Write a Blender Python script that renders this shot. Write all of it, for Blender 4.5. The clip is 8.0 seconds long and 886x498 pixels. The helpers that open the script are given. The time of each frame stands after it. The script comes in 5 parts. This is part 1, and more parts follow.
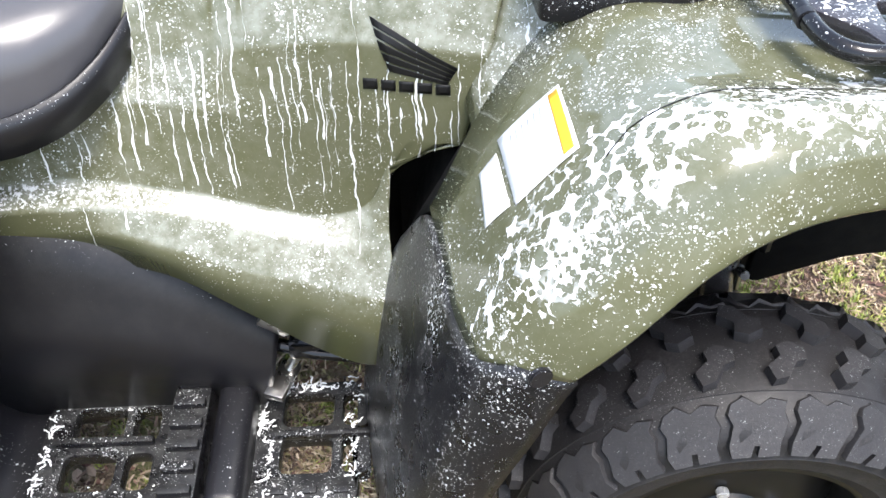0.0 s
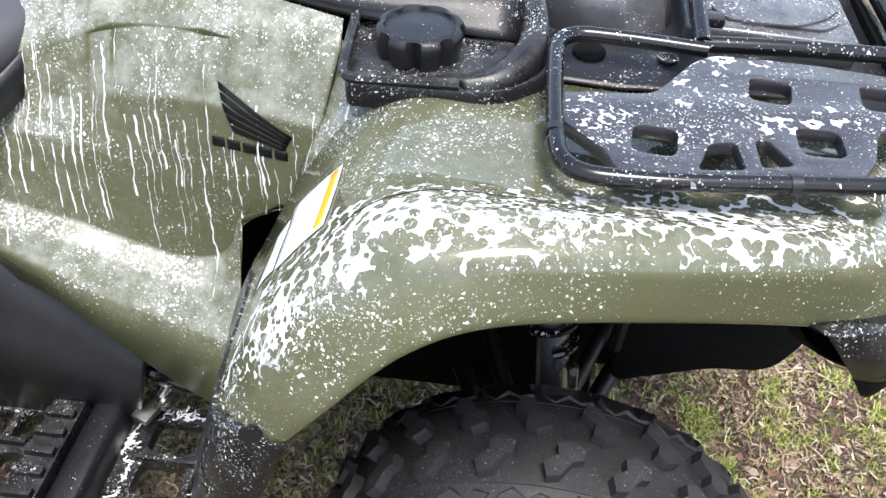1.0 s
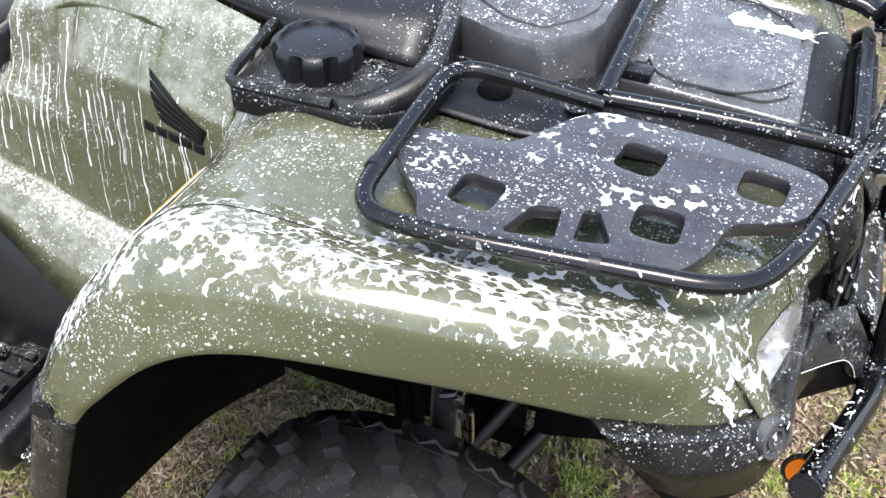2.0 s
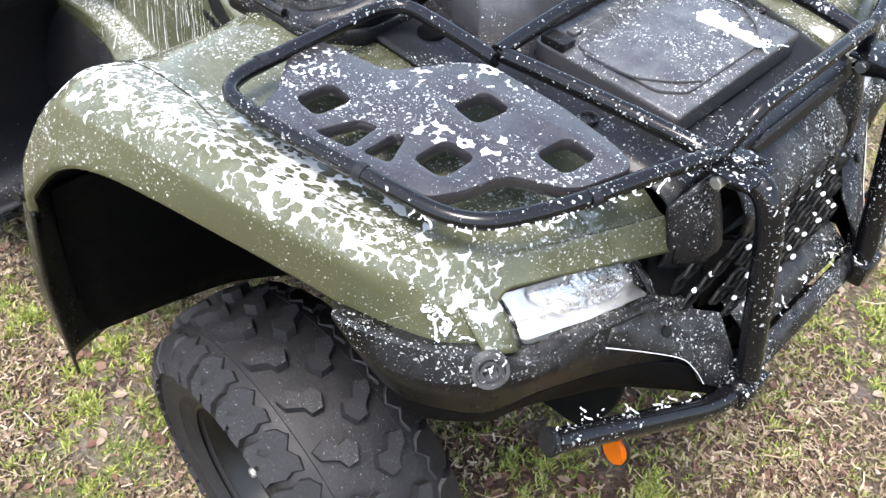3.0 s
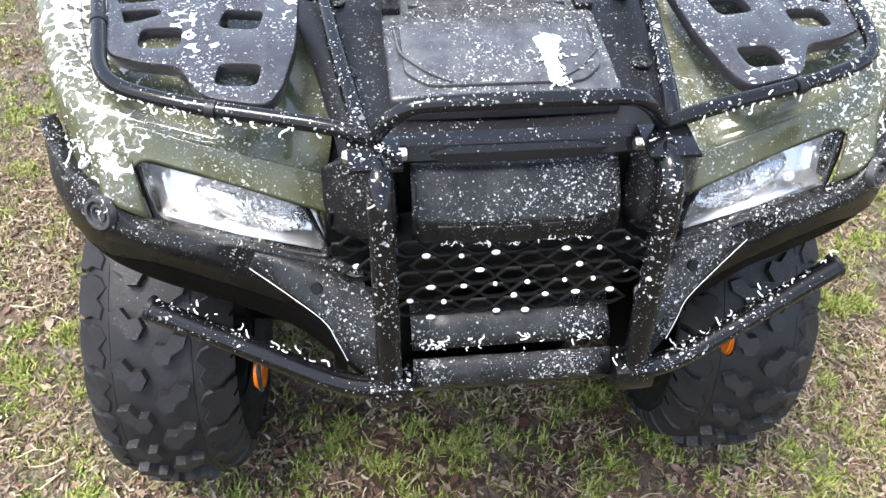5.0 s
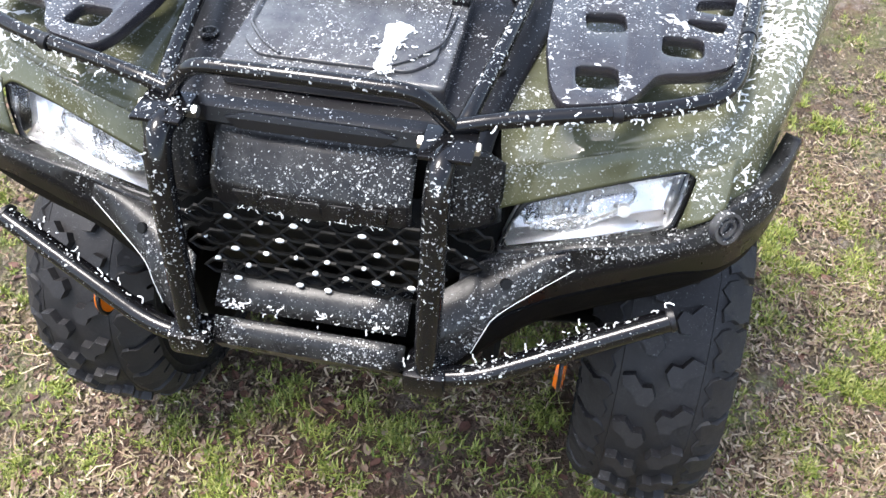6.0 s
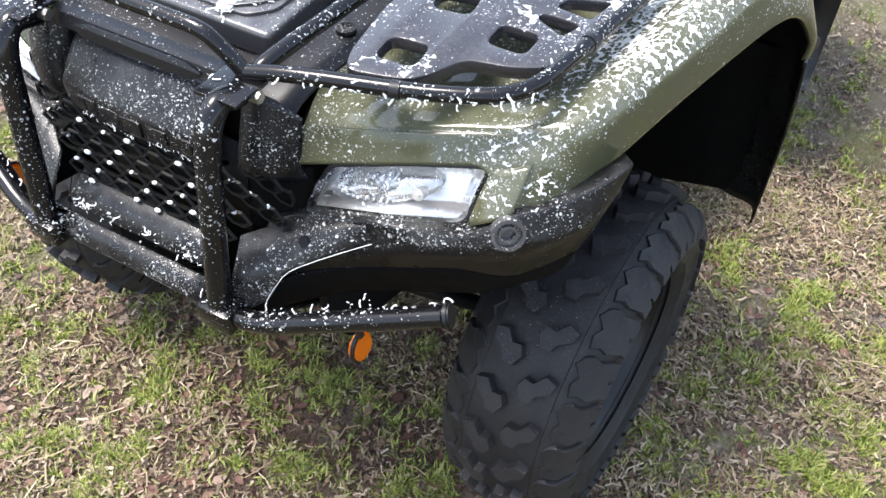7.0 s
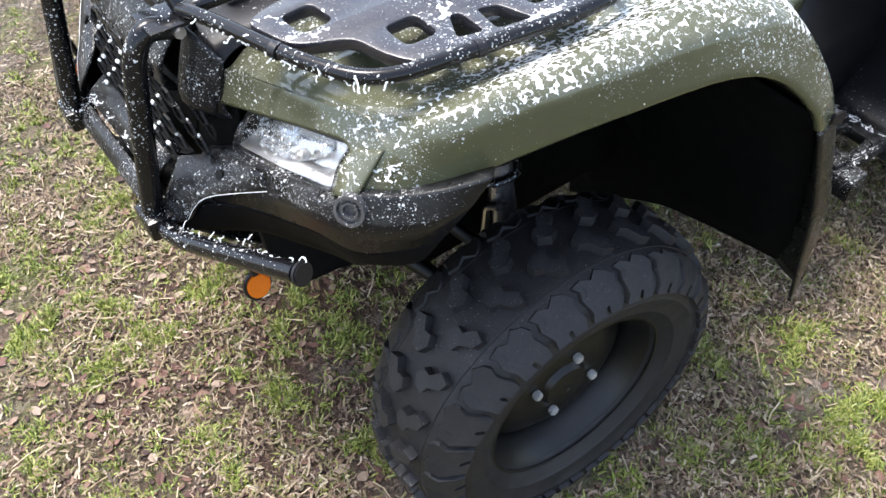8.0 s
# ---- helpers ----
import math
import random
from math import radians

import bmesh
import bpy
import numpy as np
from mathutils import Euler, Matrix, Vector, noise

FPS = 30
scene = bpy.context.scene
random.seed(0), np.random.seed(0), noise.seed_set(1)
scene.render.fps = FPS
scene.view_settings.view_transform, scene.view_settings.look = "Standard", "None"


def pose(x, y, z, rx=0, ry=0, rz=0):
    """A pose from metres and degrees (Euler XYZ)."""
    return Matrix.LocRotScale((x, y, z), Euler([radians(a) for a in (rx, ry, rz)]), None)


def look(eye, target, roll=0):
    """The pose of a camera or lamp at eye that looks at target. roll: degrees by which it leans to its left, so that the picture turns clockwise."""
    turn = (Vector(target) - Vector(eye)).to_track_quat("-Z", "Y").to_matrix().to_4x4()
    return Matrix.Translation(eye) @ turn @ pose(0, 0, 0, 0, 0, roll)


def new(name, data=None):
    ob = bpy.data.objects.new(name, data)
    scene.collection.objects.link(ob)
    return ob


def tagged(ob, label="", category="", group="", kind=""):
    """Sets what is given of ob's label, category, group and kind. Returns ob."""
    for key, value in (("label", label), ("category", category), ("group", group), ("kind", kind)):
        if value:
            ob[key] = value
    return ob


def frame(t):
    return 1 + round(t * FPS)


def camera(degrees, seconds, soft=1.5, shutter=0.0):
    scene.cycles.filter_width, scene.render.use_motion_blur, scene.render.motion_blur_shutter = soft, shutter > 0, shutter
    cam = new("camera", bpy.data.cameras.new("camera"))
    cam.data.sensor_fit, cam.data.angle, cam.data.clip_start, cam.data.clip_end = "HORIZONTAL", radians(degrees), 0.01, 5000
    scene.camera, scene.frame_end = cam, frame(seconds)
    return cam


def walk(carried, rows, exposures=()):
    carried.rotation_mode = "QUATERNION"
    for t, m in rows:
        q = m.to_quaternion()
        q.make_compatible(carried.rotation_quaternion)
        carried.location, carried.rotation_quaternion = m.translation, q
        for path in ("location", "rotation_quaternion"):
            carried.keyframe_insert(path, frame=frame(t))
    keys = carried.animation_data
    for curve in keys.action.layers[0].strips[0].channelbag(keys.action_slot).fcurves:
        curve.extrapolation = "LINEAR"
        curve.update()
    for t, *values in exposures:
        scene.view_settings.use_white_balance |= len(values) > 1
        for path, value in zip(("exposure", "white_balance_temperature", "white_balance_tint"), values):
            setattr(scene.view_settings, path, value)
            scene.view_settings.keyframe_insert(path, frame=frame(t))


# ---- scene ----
cam = camera(53.72, 8.0)
CAM_ROWS = [
    (0.0, -0.4009, -1.0623, 1.3527, 44.95, 0.06, -2.53),
    (0.1, -0.3682, -1.0810, 1.3717, 45.43, -1.17, -2.15),
    (0.4, -0.2531, -1.0998, 1.3769, 48.62, -0.62, -0.71),
    (0.5, -0.2255, -1.1197, 1.4035, 47.85, -1.05, 0.93),
    (1.0, -0.0875, -1.0746, 1.4053, 48.28, -1.71, 7.25),
    (1.5, 0.0477, -1.0044, 1.4294, 48.00, -2.05, 15.99),
    (2.0, 0.2181, -0.9556, 1.4190, 48.03, -1.63, 22.20),
    (2.2, 0.3204, -0.9471, 1.4281, 47.97, -1.93, 26.67),
    (3.3, 0.7225, -0.7548, 1.4799, 45.39, -0.41, 52.11),
    (3.5, 0.7705, -0.6960, 1.4896, 45.50, -0.25, 56.25),
    (4.0, 0.9076, -0.5062, 1.4908, 45.34, 0.54, 66.62),
    (4.2, 0.9809, -0.4295, 1.4988, 44.86, 0.37, 72.67),
    (5.3, 1.0470, -0.0740, 1.4766, 44.60, -1.74, 87.41),
    (5.5, 1.0364, 0.0084, 1.4798, 44.50, -1.02, 91.56),
    (6.0, 1.0387, 0.2714, 1.4787, 44.16, -0.58, 101.34),
    (6.5, 1.0151, 0.4964, 1.4809, 43.45, 0.90, 109.79),
    (7.0, 0.8916, 0.6908, 1.4650, 42.97, -0.42, 120.04),
    (7.5, 0.7677, 0.8396, 1.4712, 42.21, 2.64, 134.17),
    (8.0, 0.6308, 1.0298, 1.4776, 42.51, 0.82, 143.00),
]
EXPOSURES = [(0.0, 2.12), (0.3, 1.94), (0.7, 1.76), (2.2, 1.76), (3.3, 1.86), (4.2, 1.86), (5.5, 1.82), (8.0, 1.80)]
walk(cam, [(t, pose(x, y, z, rx, ry, rz)) for t, x, y, z, rx, ry, rz in CAM_ROWS], EXPOSURES)

# ---- light ----
world = bpy.data.worlds.new("sky_world")
scene.world = world
world.use_nodes = True
wn, wl = world.node_tree.nodes, world.node_tree.links
sky = wn.new("ShaderNodeTexSky")
sky.sky_type = "NISHITA"
sky.sun_disc = False
sky.sun_elevation, sky.sun_rotation = radians(70), radians(157)
sky.air_density, sky.dust_density, sky.ozone_density = 1.0, 2.2, 1.0
veil = wn.new("ShaderNodeHueSaturation")
veil.inputs["Saturation"].default_value = 0.76
wl.new(sky.outputs[0], veil.inputs["Color"])
wl.new(veil.outputs[0], wn["Background"].inputs[0])
wn["Background"].inputs[1].default_value = 0.15
sun = new("sun", bpy.data.lights.new("sun", "SUN"))
sun.data.energy, sun.data.angle, sun.data.color = 1.6, radians(22), (1.0, 0.95, 0.91)
sun.matrix_world = look((0.28, -0.66, 2.0), (0, 0, 0))


# ---- materials ----
class Net:
    """Small wrapper round a material's nodes."""

    def __init__(self, name):
        self.mat = bpy.data.materials.new(name)
        self.mat.use_nodes = True
        self.n, self.l = self.mat.node_tree.nodes, self.mat.node_tree.links
        self.bsdf = self.n["Principled BSDF"]

    def put(self, socket, value):
        if value is None:
            return
        if hasattr(value, "is_output"):
            self.l.new(value, socket)
        else:
            socket.default_value = value

    def node(self, kind, out=0, op=None, **ins):
        nd = self.n.new(kind)
        if op:
            nd.operation = op
        for k, v in ins.items():
            self.put(nd.inputs[k.replace("_", " ")] if k[0] != "i" or not k[1:].isdigit() else nd.inputs[int(k[1:])], v)
        return nd.outputs[out]

    def coords(self, scale=(1, 1, 1)):
        tc = self.n.new("ShaderNodeTexCoord").outputs["Object"]
        return self.node("ShaderNodeMapping", Vector=tc, Scale=scale)

    def math(self, op, a, b=0.0, c=None):
        nd = self.n.new("ShaderNodeMath")
        nd.operation = op
        self.put(nd.inputs[0], a)
        self.put(nd.inputs[1], b)
        if c is not None:
            self.put(nd.inputs[2], c)
        return nd.outputs[0]

    def noise(self, scale, detail=3.0, rough=0.55, vec=None, distortion=0.0):
        return self.node("ShaderNodeTexNoise", Vector=vec or self.coords(), Scale=scale, Detail=detail, Roughness=rough, Distortion=distortion)

    def voronoi(self, scale, feature="F1", vec=None, out="Distance"):
        nd = self.n.new("ShaderNodeTexVoronoi")
        nd.feature = feature
        self.put(nd.inputs["Vector"], vec or self.coords())
        nd.inputs["Scale"].default_value = scale
        return nd.outputs[out]

    def ramp(self, fac, *stops):
        nd = self.n.new("ShaderNodeValToRGB")
        el = nd.color_ramp.elements
        while len(el) < len(stops):
            el.new(0.5)
        for e, (p, c) in zip(el, stops):
            e.position = p
            e.color = (c, c, c, 1) if not hasattr(c, "__len__") else (*c, 1)
        self.l.new(fac, nd.inputs[0])
        return nd.outputs[0]

    def step(self, v, lo, hi):
        nd = self.n.new("ShaderNodeMapRange")
        nd.interpolation_type = "SMOOTHSTEP"
        self.put(nd.inputs[0], v)
        nd.inputs[1].default_value, nd.inputs[2].default_value = lo, hi
        return nd.outputs[0]

    def mix(self, fac, a, b):
        nd = self.n.new("ShaderNodeMix")
        nd.data_type = "RGBA"
        self.put(nd.inputs[0], fac)
        self.put(nd.inputs[6], (*a, 1) if isinstance(a, tuple) else a)
        self.put(nd.inputs[7], (*b, 1) if isinstance(b, tuple) else b)
        return nd.outputs[2]

    def mixf(self, fac, a, b):
        nd = self.n.new("ShaderNodeMix")
        self.put(nd.inputs[0], fac)
        self.put(nd.inputs[2], a)
        self.put(nd.inputs[3], b)
        return nd.outputs[0]

    def bump(self, height, strength=0.3, distance=0.002, normal=None):
        nd = self.n.new("ShaderNodeBump")
        nd.inputs["Strength"].default_value, nd.inputs["Distance"].default_value = strength, distance
        self.l.new(height, nd.inputs["Height"])
        if normal:
            self.l.new(normal, nd.inputs["Normal"])
        return nd.outputs[0]

    def finish(self, color=None, rough=None, metal=None, normal=None, **more):
        self.put(self.bsdf.inputs["Base Color"], (*color, 1) if isinstance(color, tuple) else color)
        self.put(self.bsdf.inputs["Roughness"], rough)
        self.put(self.bsdf.inputs["Metallic"], metal)
        self.put(self.bsdf.inputs["Normal"], normal)
        for k, v in more.items():
            self.put(self.bsdf.inputs[k.replace("_", " ")], v)
        return self.mat


def up_facing(n):
    nz = n.n.new("ShaderNodeSeparateXYZ")
    n.l.new(n.n.new("ShaderNodeNewGeometry").outputs["Normal"], nz.inputs[0])
    return nz.outputs[2]


def soap_drops(n, amount, size, up_lo=-0.2, up_hi=0.7, patchy=0.4):
    """Mask of small spattered soap drops, thicker on faces that look up."""
    v = n.coords()
    wob = n.node("ShaderNodeTexNoise", 1, Vector=v, Scale=size * 0.9, Detail=1.0)
    warp = n.node("ShaderNodeVectorMath", op="MULTIPLY_ADD", i0=wob, i1=(1.3 / size,) * 3, i2=v)
    up = n.step(up_facing(n), up_lo, up_hi)
    patch = n.step(n.noise(11.0, 3.0, 0.6), 0.36, 0.62)
    keep = n.math("MULTIPLY", n.mixf(patch, patchy, 1.0), up)
    out = None
    for sc, big in ((size, 0.52), (size * 2.3, 0.50)):
        vo = n.n.new("ShaderNodeTexVoronoi")
        n.put(vo.inputs["Vector"], warp)
        vo.inputs["Scale"].default_value = sc
        rnd = n.node("ShaderNodeSeparateColor", Color=vo.outputs["Color"])
        limit = n.math("MULTIPLY", n.math("MULTIPLY", n.step(rnd, 1.0 - amount, 1.1), keep), big)
        tint = n.node("ShaderNodeSeparateColor", 2, Color=vo.outputs["Color"])
        m = n.math("MULTIPLY", n.step(n.math("SUBTRACT", limit, vo.outputs["Distance"]), 0.0, 0.09), n.mixf(tint, 0.18, 0.9))
        out = m if out is None else n.math("MAXIMUM", out, m)
    return out


def soap_lace(n, cell, density, fine_too=None):
    """Mask of a soap film: white with round clear cells where dense, star-shaped bits where thin."""
    v = n.coords()
    wob = n.node("ShaderNodeTexNoise", 1, Vector=v, Scale=cell * 0.8, Detail=2.0)
    warp = n.node("ShaderNodeVectorMath", op="MULTIPLY_ADD", i0=wob, i1=(0.9 / cell,) * 3, i2=v)
    rag = n.noise(cell * 0.35, 2.0, 0.5)
    limit = n.math("SUBTRACT", 1.02, n.math("MULTIPLY", density, n.math("MULTIPLY_ADD", rag, 0.48, 0.35)))
    masks = []
    for sc in (cell, cell * 2.0):
        reach = n.math("SUBTRACT", n.voronoi(sc, "F1", warp), limit)
        masks.append(n.step(reach, 0.0, 0.06))
    fine = n.step(n.noise(9.0, 2.0, 0.5), 0.47, 0.62)
    if fine_too is not None:
        fine = n.math("MAXIMUM", fine, fine_too)
    return n.mixf(fine, masks[0], masks[1])


def soapy(name, color, color2, rough, grain, drops, lace=None, drips=False, residue_sheen=0.0, drop_size=150.0, sheen=0.5, up=(-0.2, 0.7), patchy=0.4):
    n = Net(name)
    base = n.mix(n.noise(3.0, 4.0), color, color2)
    foam = soap_drops(n, drops, drop_size, up[0], up[1], patchy)
    pos = n.n.new("ShaderNodeSeparateXYZ")
    n.l.new(n.coords(), pos.inputs[0])
    if lace == "crest":
        line = n.math("MULTIPLY_ADD", pos.outputs[0], 0.19, n.math("ABSOLUTE", pos.outputs[1]))
        off = n.math("ABSOLUTE", n.math("SUBTRACT", line, 0.490))
        band = n.math("MULTIPLY", n.math("SUBTRACT", 1.0, n.step(off, 0.022, 0.105)), n.step(up_facing(n), 0.2, 0.6))
        dens = n.math("MULTIPLY", band, n.mixf(n.step(n.noise(8.0, 4.0, 0.65), 0.36, 0.66), 0.70, 1.06))
        ends = n.math("SUBTRACT", 1.0, n.math("MULTIPLY", n.step(pos.outputs[0], 0.12, 0.26), 0.24))
        thin = n.math("SUBTRACT", 1.0, n.math("MULTIPLY", n.math("MULTIPLY", n.step(pos.outputs[0], 0.10, 0.24), n.step(pos.outputs[1], 0.0, 0.1)), 0.34))
        foam = n.math("MAXIMUM", foam, soap_lace(n, 78.0, n.math("MULTIPLY", n.math("MULTIPLY", dens, ends), thin), n.step(pos.outputs[1], 0.0, 0.1)))
    elif lace:
        cell, lo, hi = lace
        dens = n.math("MULTIPLY", n.step(n.noise(12.0, 4.0, 0.65), lo, hi), n.step(up_facing(n), 0.3, 0.8))
        foam = n.math("MAXIMUM", foam, soap_lace(n, cell, dens))
    if drips:
        slope = n.math("SUBTRACT", 1.0, n.step(up_facing(n), 0.55, 0.8))
        for per_m, shift, half, bias in ((62.0, 0.0, 0.075, 0.30), (97.0, 7.3, 0.06, 0.45)):
            wob = n.math("MULTIPLY", n.math("SUBTRACT", n.noise(20.0, 3.0), 0.5), 0.019)
            u = n.math("MULTIPLY_ADD", n.math("ADD", pos.outputs[0], wob), per_m, shift)
            wn = n.n.new("ShaderNodeTexWhiteNoise")
            wn.noise_dimensions = "1D"
            n.l.new(n.math("FLOOR", u), wn.inputs["W"])
            three = n.n.new("ShaderNodeSeparateColor")
            n.l.new(wn.outputs["Color"], three.inputs[0])
            mid = n.math("MULTIPLY_ADD", three.outputs[0], 0.5, 0.25)
            swell = n.math("MULTIPLY", n.step(n.noise(38.0, 2.0), 0.25, 0.8), 2.0 * half)
            line = n.step(n.math("SUBTRACT", swell, n.math("ABSOLUTE", n.math("SUBTRACT", n.math("FRACT", u), mid))), 0.0, 0.03)
            head = n.math("MULTIPLY_ADD", three.outputs[1], -0.17, 0.925)
            tail = n.math("SUBTRACT", head, n.math("MULTIPLY_ADD", three.outputs[2], 0.22, 0.02))
            live = n.math("MULTIPLY", n.math("LESS_THAN", pos.outputs[2], head), n.math("GREATER_THAN", pos.outputs[2], tail))
            some = n.math("GREATER_THAN", wn.outputs["Value"], bias)
            run = n.math("MULTIPLY", n.math("MULTIPLY", line, live), n.math("MULTIPLY", some, slope))
            foam = n.math("MAXIMUM", foam, n.math("MULTIPLY", run, 0.8))
        # white speckle along the up-facing ledge, painting in its sky glare
        ledge_glare = n.math("MULTIPLY", n.step(up_facing(n), 0.66, 0.84), n.math("SUBTRACT", 1.0, n.step(pos.outputs[2], 0.68, 0.70)))
        foam = n.math("MAXIMUM", foam, n.math("MULTIPLY", n.math("MULTIPLY", ledge_glare, n.step(n.noise(210.0, 3.0, 0.6), 0.48, 0.64)), 0.8))
    # thin soap film, which also paints a pale sky sheen on up-facing faces
    if residue_sheen:
        film_sheen = n.math("MULTIPLY", n.step(n.noise(34.0, 6.0, 0.75), 0.30, 0.74), n.step(up_facing(n), -0.1, 0.8))
        base = n.mix(n.math("MULTIPLY", film_sheen, residue_sheen), base, (0.6, 0.62, 0.58))
    col = n.mix(foam, base, (0.76, 0.78, 0.78))
    fine = n.noise(700.0 if grain else 60.0, 2.0)
    nor = n.bump(fine, 0.25 if grain else 0.04, 0.001)
    nor = n.bump(foam, 0.6, 0.002, nor)
    wet = n.mixf(n.noise(25.0, 3.0), rough * 0.75, rough * 1.35)
    return n.finish(col, n.mixf(foam, wet, 0.45), 0.0, nor, Specular_IOR_Level=sheen)


OLIVE, OLIVE_2 = (0.080, 0.083, 0.043), (0.069, 0.072, 0.037)
green = soapy("olive_plastic", OLIVE, OLIVE_2, 0.065, False, 1.0, "crest", False, 0.1, 215.0, 0.5, (-0.7, 0.6))
green_side = soapy("olive_side_plastic", OLIVE, OLIVE_2, 0.13, False, 1.0, None, True, 0.34, 200.0, 0.5, (-0.8, 0.6))
black = soapy("black_plastic", (0.0042, 0.0041, 0.0052), (0.0065, 0.0063, 0.0078), 0.27, True, 0.85, None, False, 0.05, 240.0, 0.3, (-0.6, 0.4))
black_plain = soapy("black_plastic_plain", (0.0060, 0.0060, 0.0074), (0.009, 0.009, 0.011), 0.36, True, 0.45, None, False, 0.0, 240.0, 0.4)
guard_mat = soapy("heel_guard_plastic", (0.006, 0.0058, 0.007), (0.009, 0.0088, 0.0105), 0.34, True, 0.4, None, False, 0.02, 240.0, 0.3, (0.1, 0.9))
# darker, duller copy of black_plastic: paints shade onto the fascia's lower face
shaded_fascia_mat = soapy("matt_black_plastic", (0.0036, 0.0036, 0.0042), (0.005, 0.005, 0.0058), 0.6, True, 0.35, None, False, 0.0, 260.0, 0.05, (-0.2, 0.7))
rack_mat = soapy("rack_plastic", (0.018, 0.0165, 0.020), (0.026, 0.024, 0.029), 0.2, True, 0.9, (95.0, 0.47, 0.70), False, 0.05, 190.0, 0.8)
tube_mat = soapy("black_tube_paint", (0.0040, 0.0040, 0.0048), (0.006, 0.006, 0.0068), 0.15, False, 0.8, None, False, 0.0, 165.0, 0.4, (-0.5, 0.3), 0.35)


def simple(name, color, rough, metal=0.0, bump_scale=200.0, bump_strength=0.1, vary=0.25):
    n = Net(name)
    c2 = tuple(c * (1 - vary) for c in color)
    col = n.mix(n.noise(18.0, 4.0, 0.6), color, c2)
    r = n.mixf(n.noise(40.0, 3.0), rough * 0.8, min(1.0, rough * 1.25))
    return n.finish(col, r, metal, n.bump(n.noise(bump_scale, 2.0), bump_strength, 0.001))


cowl_mat = soapy("cowl_plastic", (0.034, 0.034, 0.038), (0.046, 0.046, 0.052), 0.2, True, 0.75, None, False, 0.12, 230.0, 0.8)


def dusty_rubber(name, color, rough):
    n = Net(name)
    dust = n.math("MULTIPLY", n.step(n.noise(14.0, 5.0, 0.7), 0.40, 0.70), n.step(n.noise(260.0, 3.0, 0.6), 0.35, 0.75))
    col = n.mix(n.math("MULTIPLY", dust, 0.55), color, (0.052, 0.049, 0.050))
    nor = n.bump(n.noise(520.0, 3.0, 0.7), 0.35, 0.0012, n.bump(n.noise(60.0, 4.0, 0.6), 0.35, 0.003))
    spots = n.math("MULTIPLY", soap_drops(n, 0.36, 360.0, 0.1, 0.9), 0.4)
    col = n.mix(spots, col, (0.45, 0.46, 0.47))
    return n.finish(col, n.mixf(n.noise(35.0, 4.0, 0.6), rough * 0.7, rough * 1.3), 0.0, nor, Specular_IOR_Level=0.35)


rubber = dusty_rubber("tyre_rubber", (0.0125, 0.012, 0.013), 0.55)
tread = dusty_rubber("tread_rubber", (0.0165, 0.016, 0.0175), 0.55)
dark_metal = simple("black_frame_steel", (0.005, 0.005, 0.005), 0.4, 0.2)
steel = simple("bright_steel", (0.55, 0.54, 0.52), 0.28, 1.0)
vinyl = simple("seat_vinyl", (0.062, 0.061, 0.066), 0.22, 0.0, 900.0, 0.2)
orange = simple("orange_reflector_plastic", (0.75, 0.17, 0.008), 0.15)
white_label = simple("label_paper", (0.82, 0.82, 0.8), 0.4, 0.0, 60.0, 0.02, 0.05)
amber = simple("label_amber", (0.8, 0.4, 0.02), 0.4)
decal = simple("decal_black", (0.004, 0.004, 0.004), 0.5)
decal.node_tree.nodes["Principled BSDF"].inputs["Specular IOR Level"].default_value = 0.25
print_grey = simple("label_print", (0.6, 0.6, 0.6), 0.5)
# near-black for arch liners and inner parts, with their deep shade painted in
liner_shade_mat = simple("wheel_arch_liner", (0.002, 0.002, 0.002), 0.8, 0.0, 300.0, 0.2, 0.3)
liner_shade_mat.node_tree.nodes["Principled BSDF"].inputs["Specular IOR Level"].default_value = 0.15
shock_steel = simple("shock_steel", (0.30, 0.30, 0.31), 0.25, 0.9)
zinc = simple("zinc_nut", (0.56, 0.56, 0.55), 0.35, 0.5)
suds = simple("soap_suds", (0.76, 0.78, 0.78), 0.45, 0.0, 240.0, 0.35, 0.06)
cn = Net("headlamp_reflector")
chrome = cn.finish((0.76, 0.75, 0.74), cn.mixf(cn.noise(60.0, 3.0), 0.20, 0.42), 0.75, cn.bump(cn.noise(40.0, 2.0), 0.15, 0.002))
dn = Net("headlamp_dome")
dome_mat = dn.finish((0.60, 0.60, 0.59), dn.mixf(dn.noise(60.0, 3.0), 0.12, 0.28), 0.75, dn.bump(dn.noise(70.0, 2.0), 0.1, 0.002))
gn = Net("headlamp_lens")
film = gn.math("MAXIMUM", soap_drops(gn, 0.62, 210.0, -0.4, 0.4), gn.math("MULTIPLY", gn.step(gn.noise(22.0, 5.0, 0.7), 0.50, 0.72), 0.08))
lens_mat = gn.finish(gn.mix(film, (0.97, 0.98, 1.0), (0.88, 0.89, 0.89)), gn.mixf(film, 0.05, 0.5), 0.0, gn.bump(film, 0.4, 0.002), Transmission_Weight=gn.math("SUBTRACT", 1.0, film), IOR=1.3)


# ---- mesh helpers ----
def part(name, bm, mat, parent=None, label="", smooth=True, thick=0.0, sharp=38):
    """Links a bmesh as one mesh object."""
    me = bpy.data.meshes.new(name)
    bmesh.ops.recalc_face_normals(bm, faces=bm.faces)
    bm.to_mesh(me)
    bm.free()
    me.materials.append(mat)
    if smooth:
        me.shade_smooth()
        me.set_sharp_from_angle(angle=radians(sharp))
    ob = new(name, me)
    ob.parent = parent
    if thick:
        md = ob.modifiers.new("thickness", "SOLIDIFY")
        md.thickness, md.offset = thick, 0.0
    if label:
        tagged(ob, label)
    return ob


def sided(pts, side):
    return [(x, side * y, z) for x, y, z in pts]


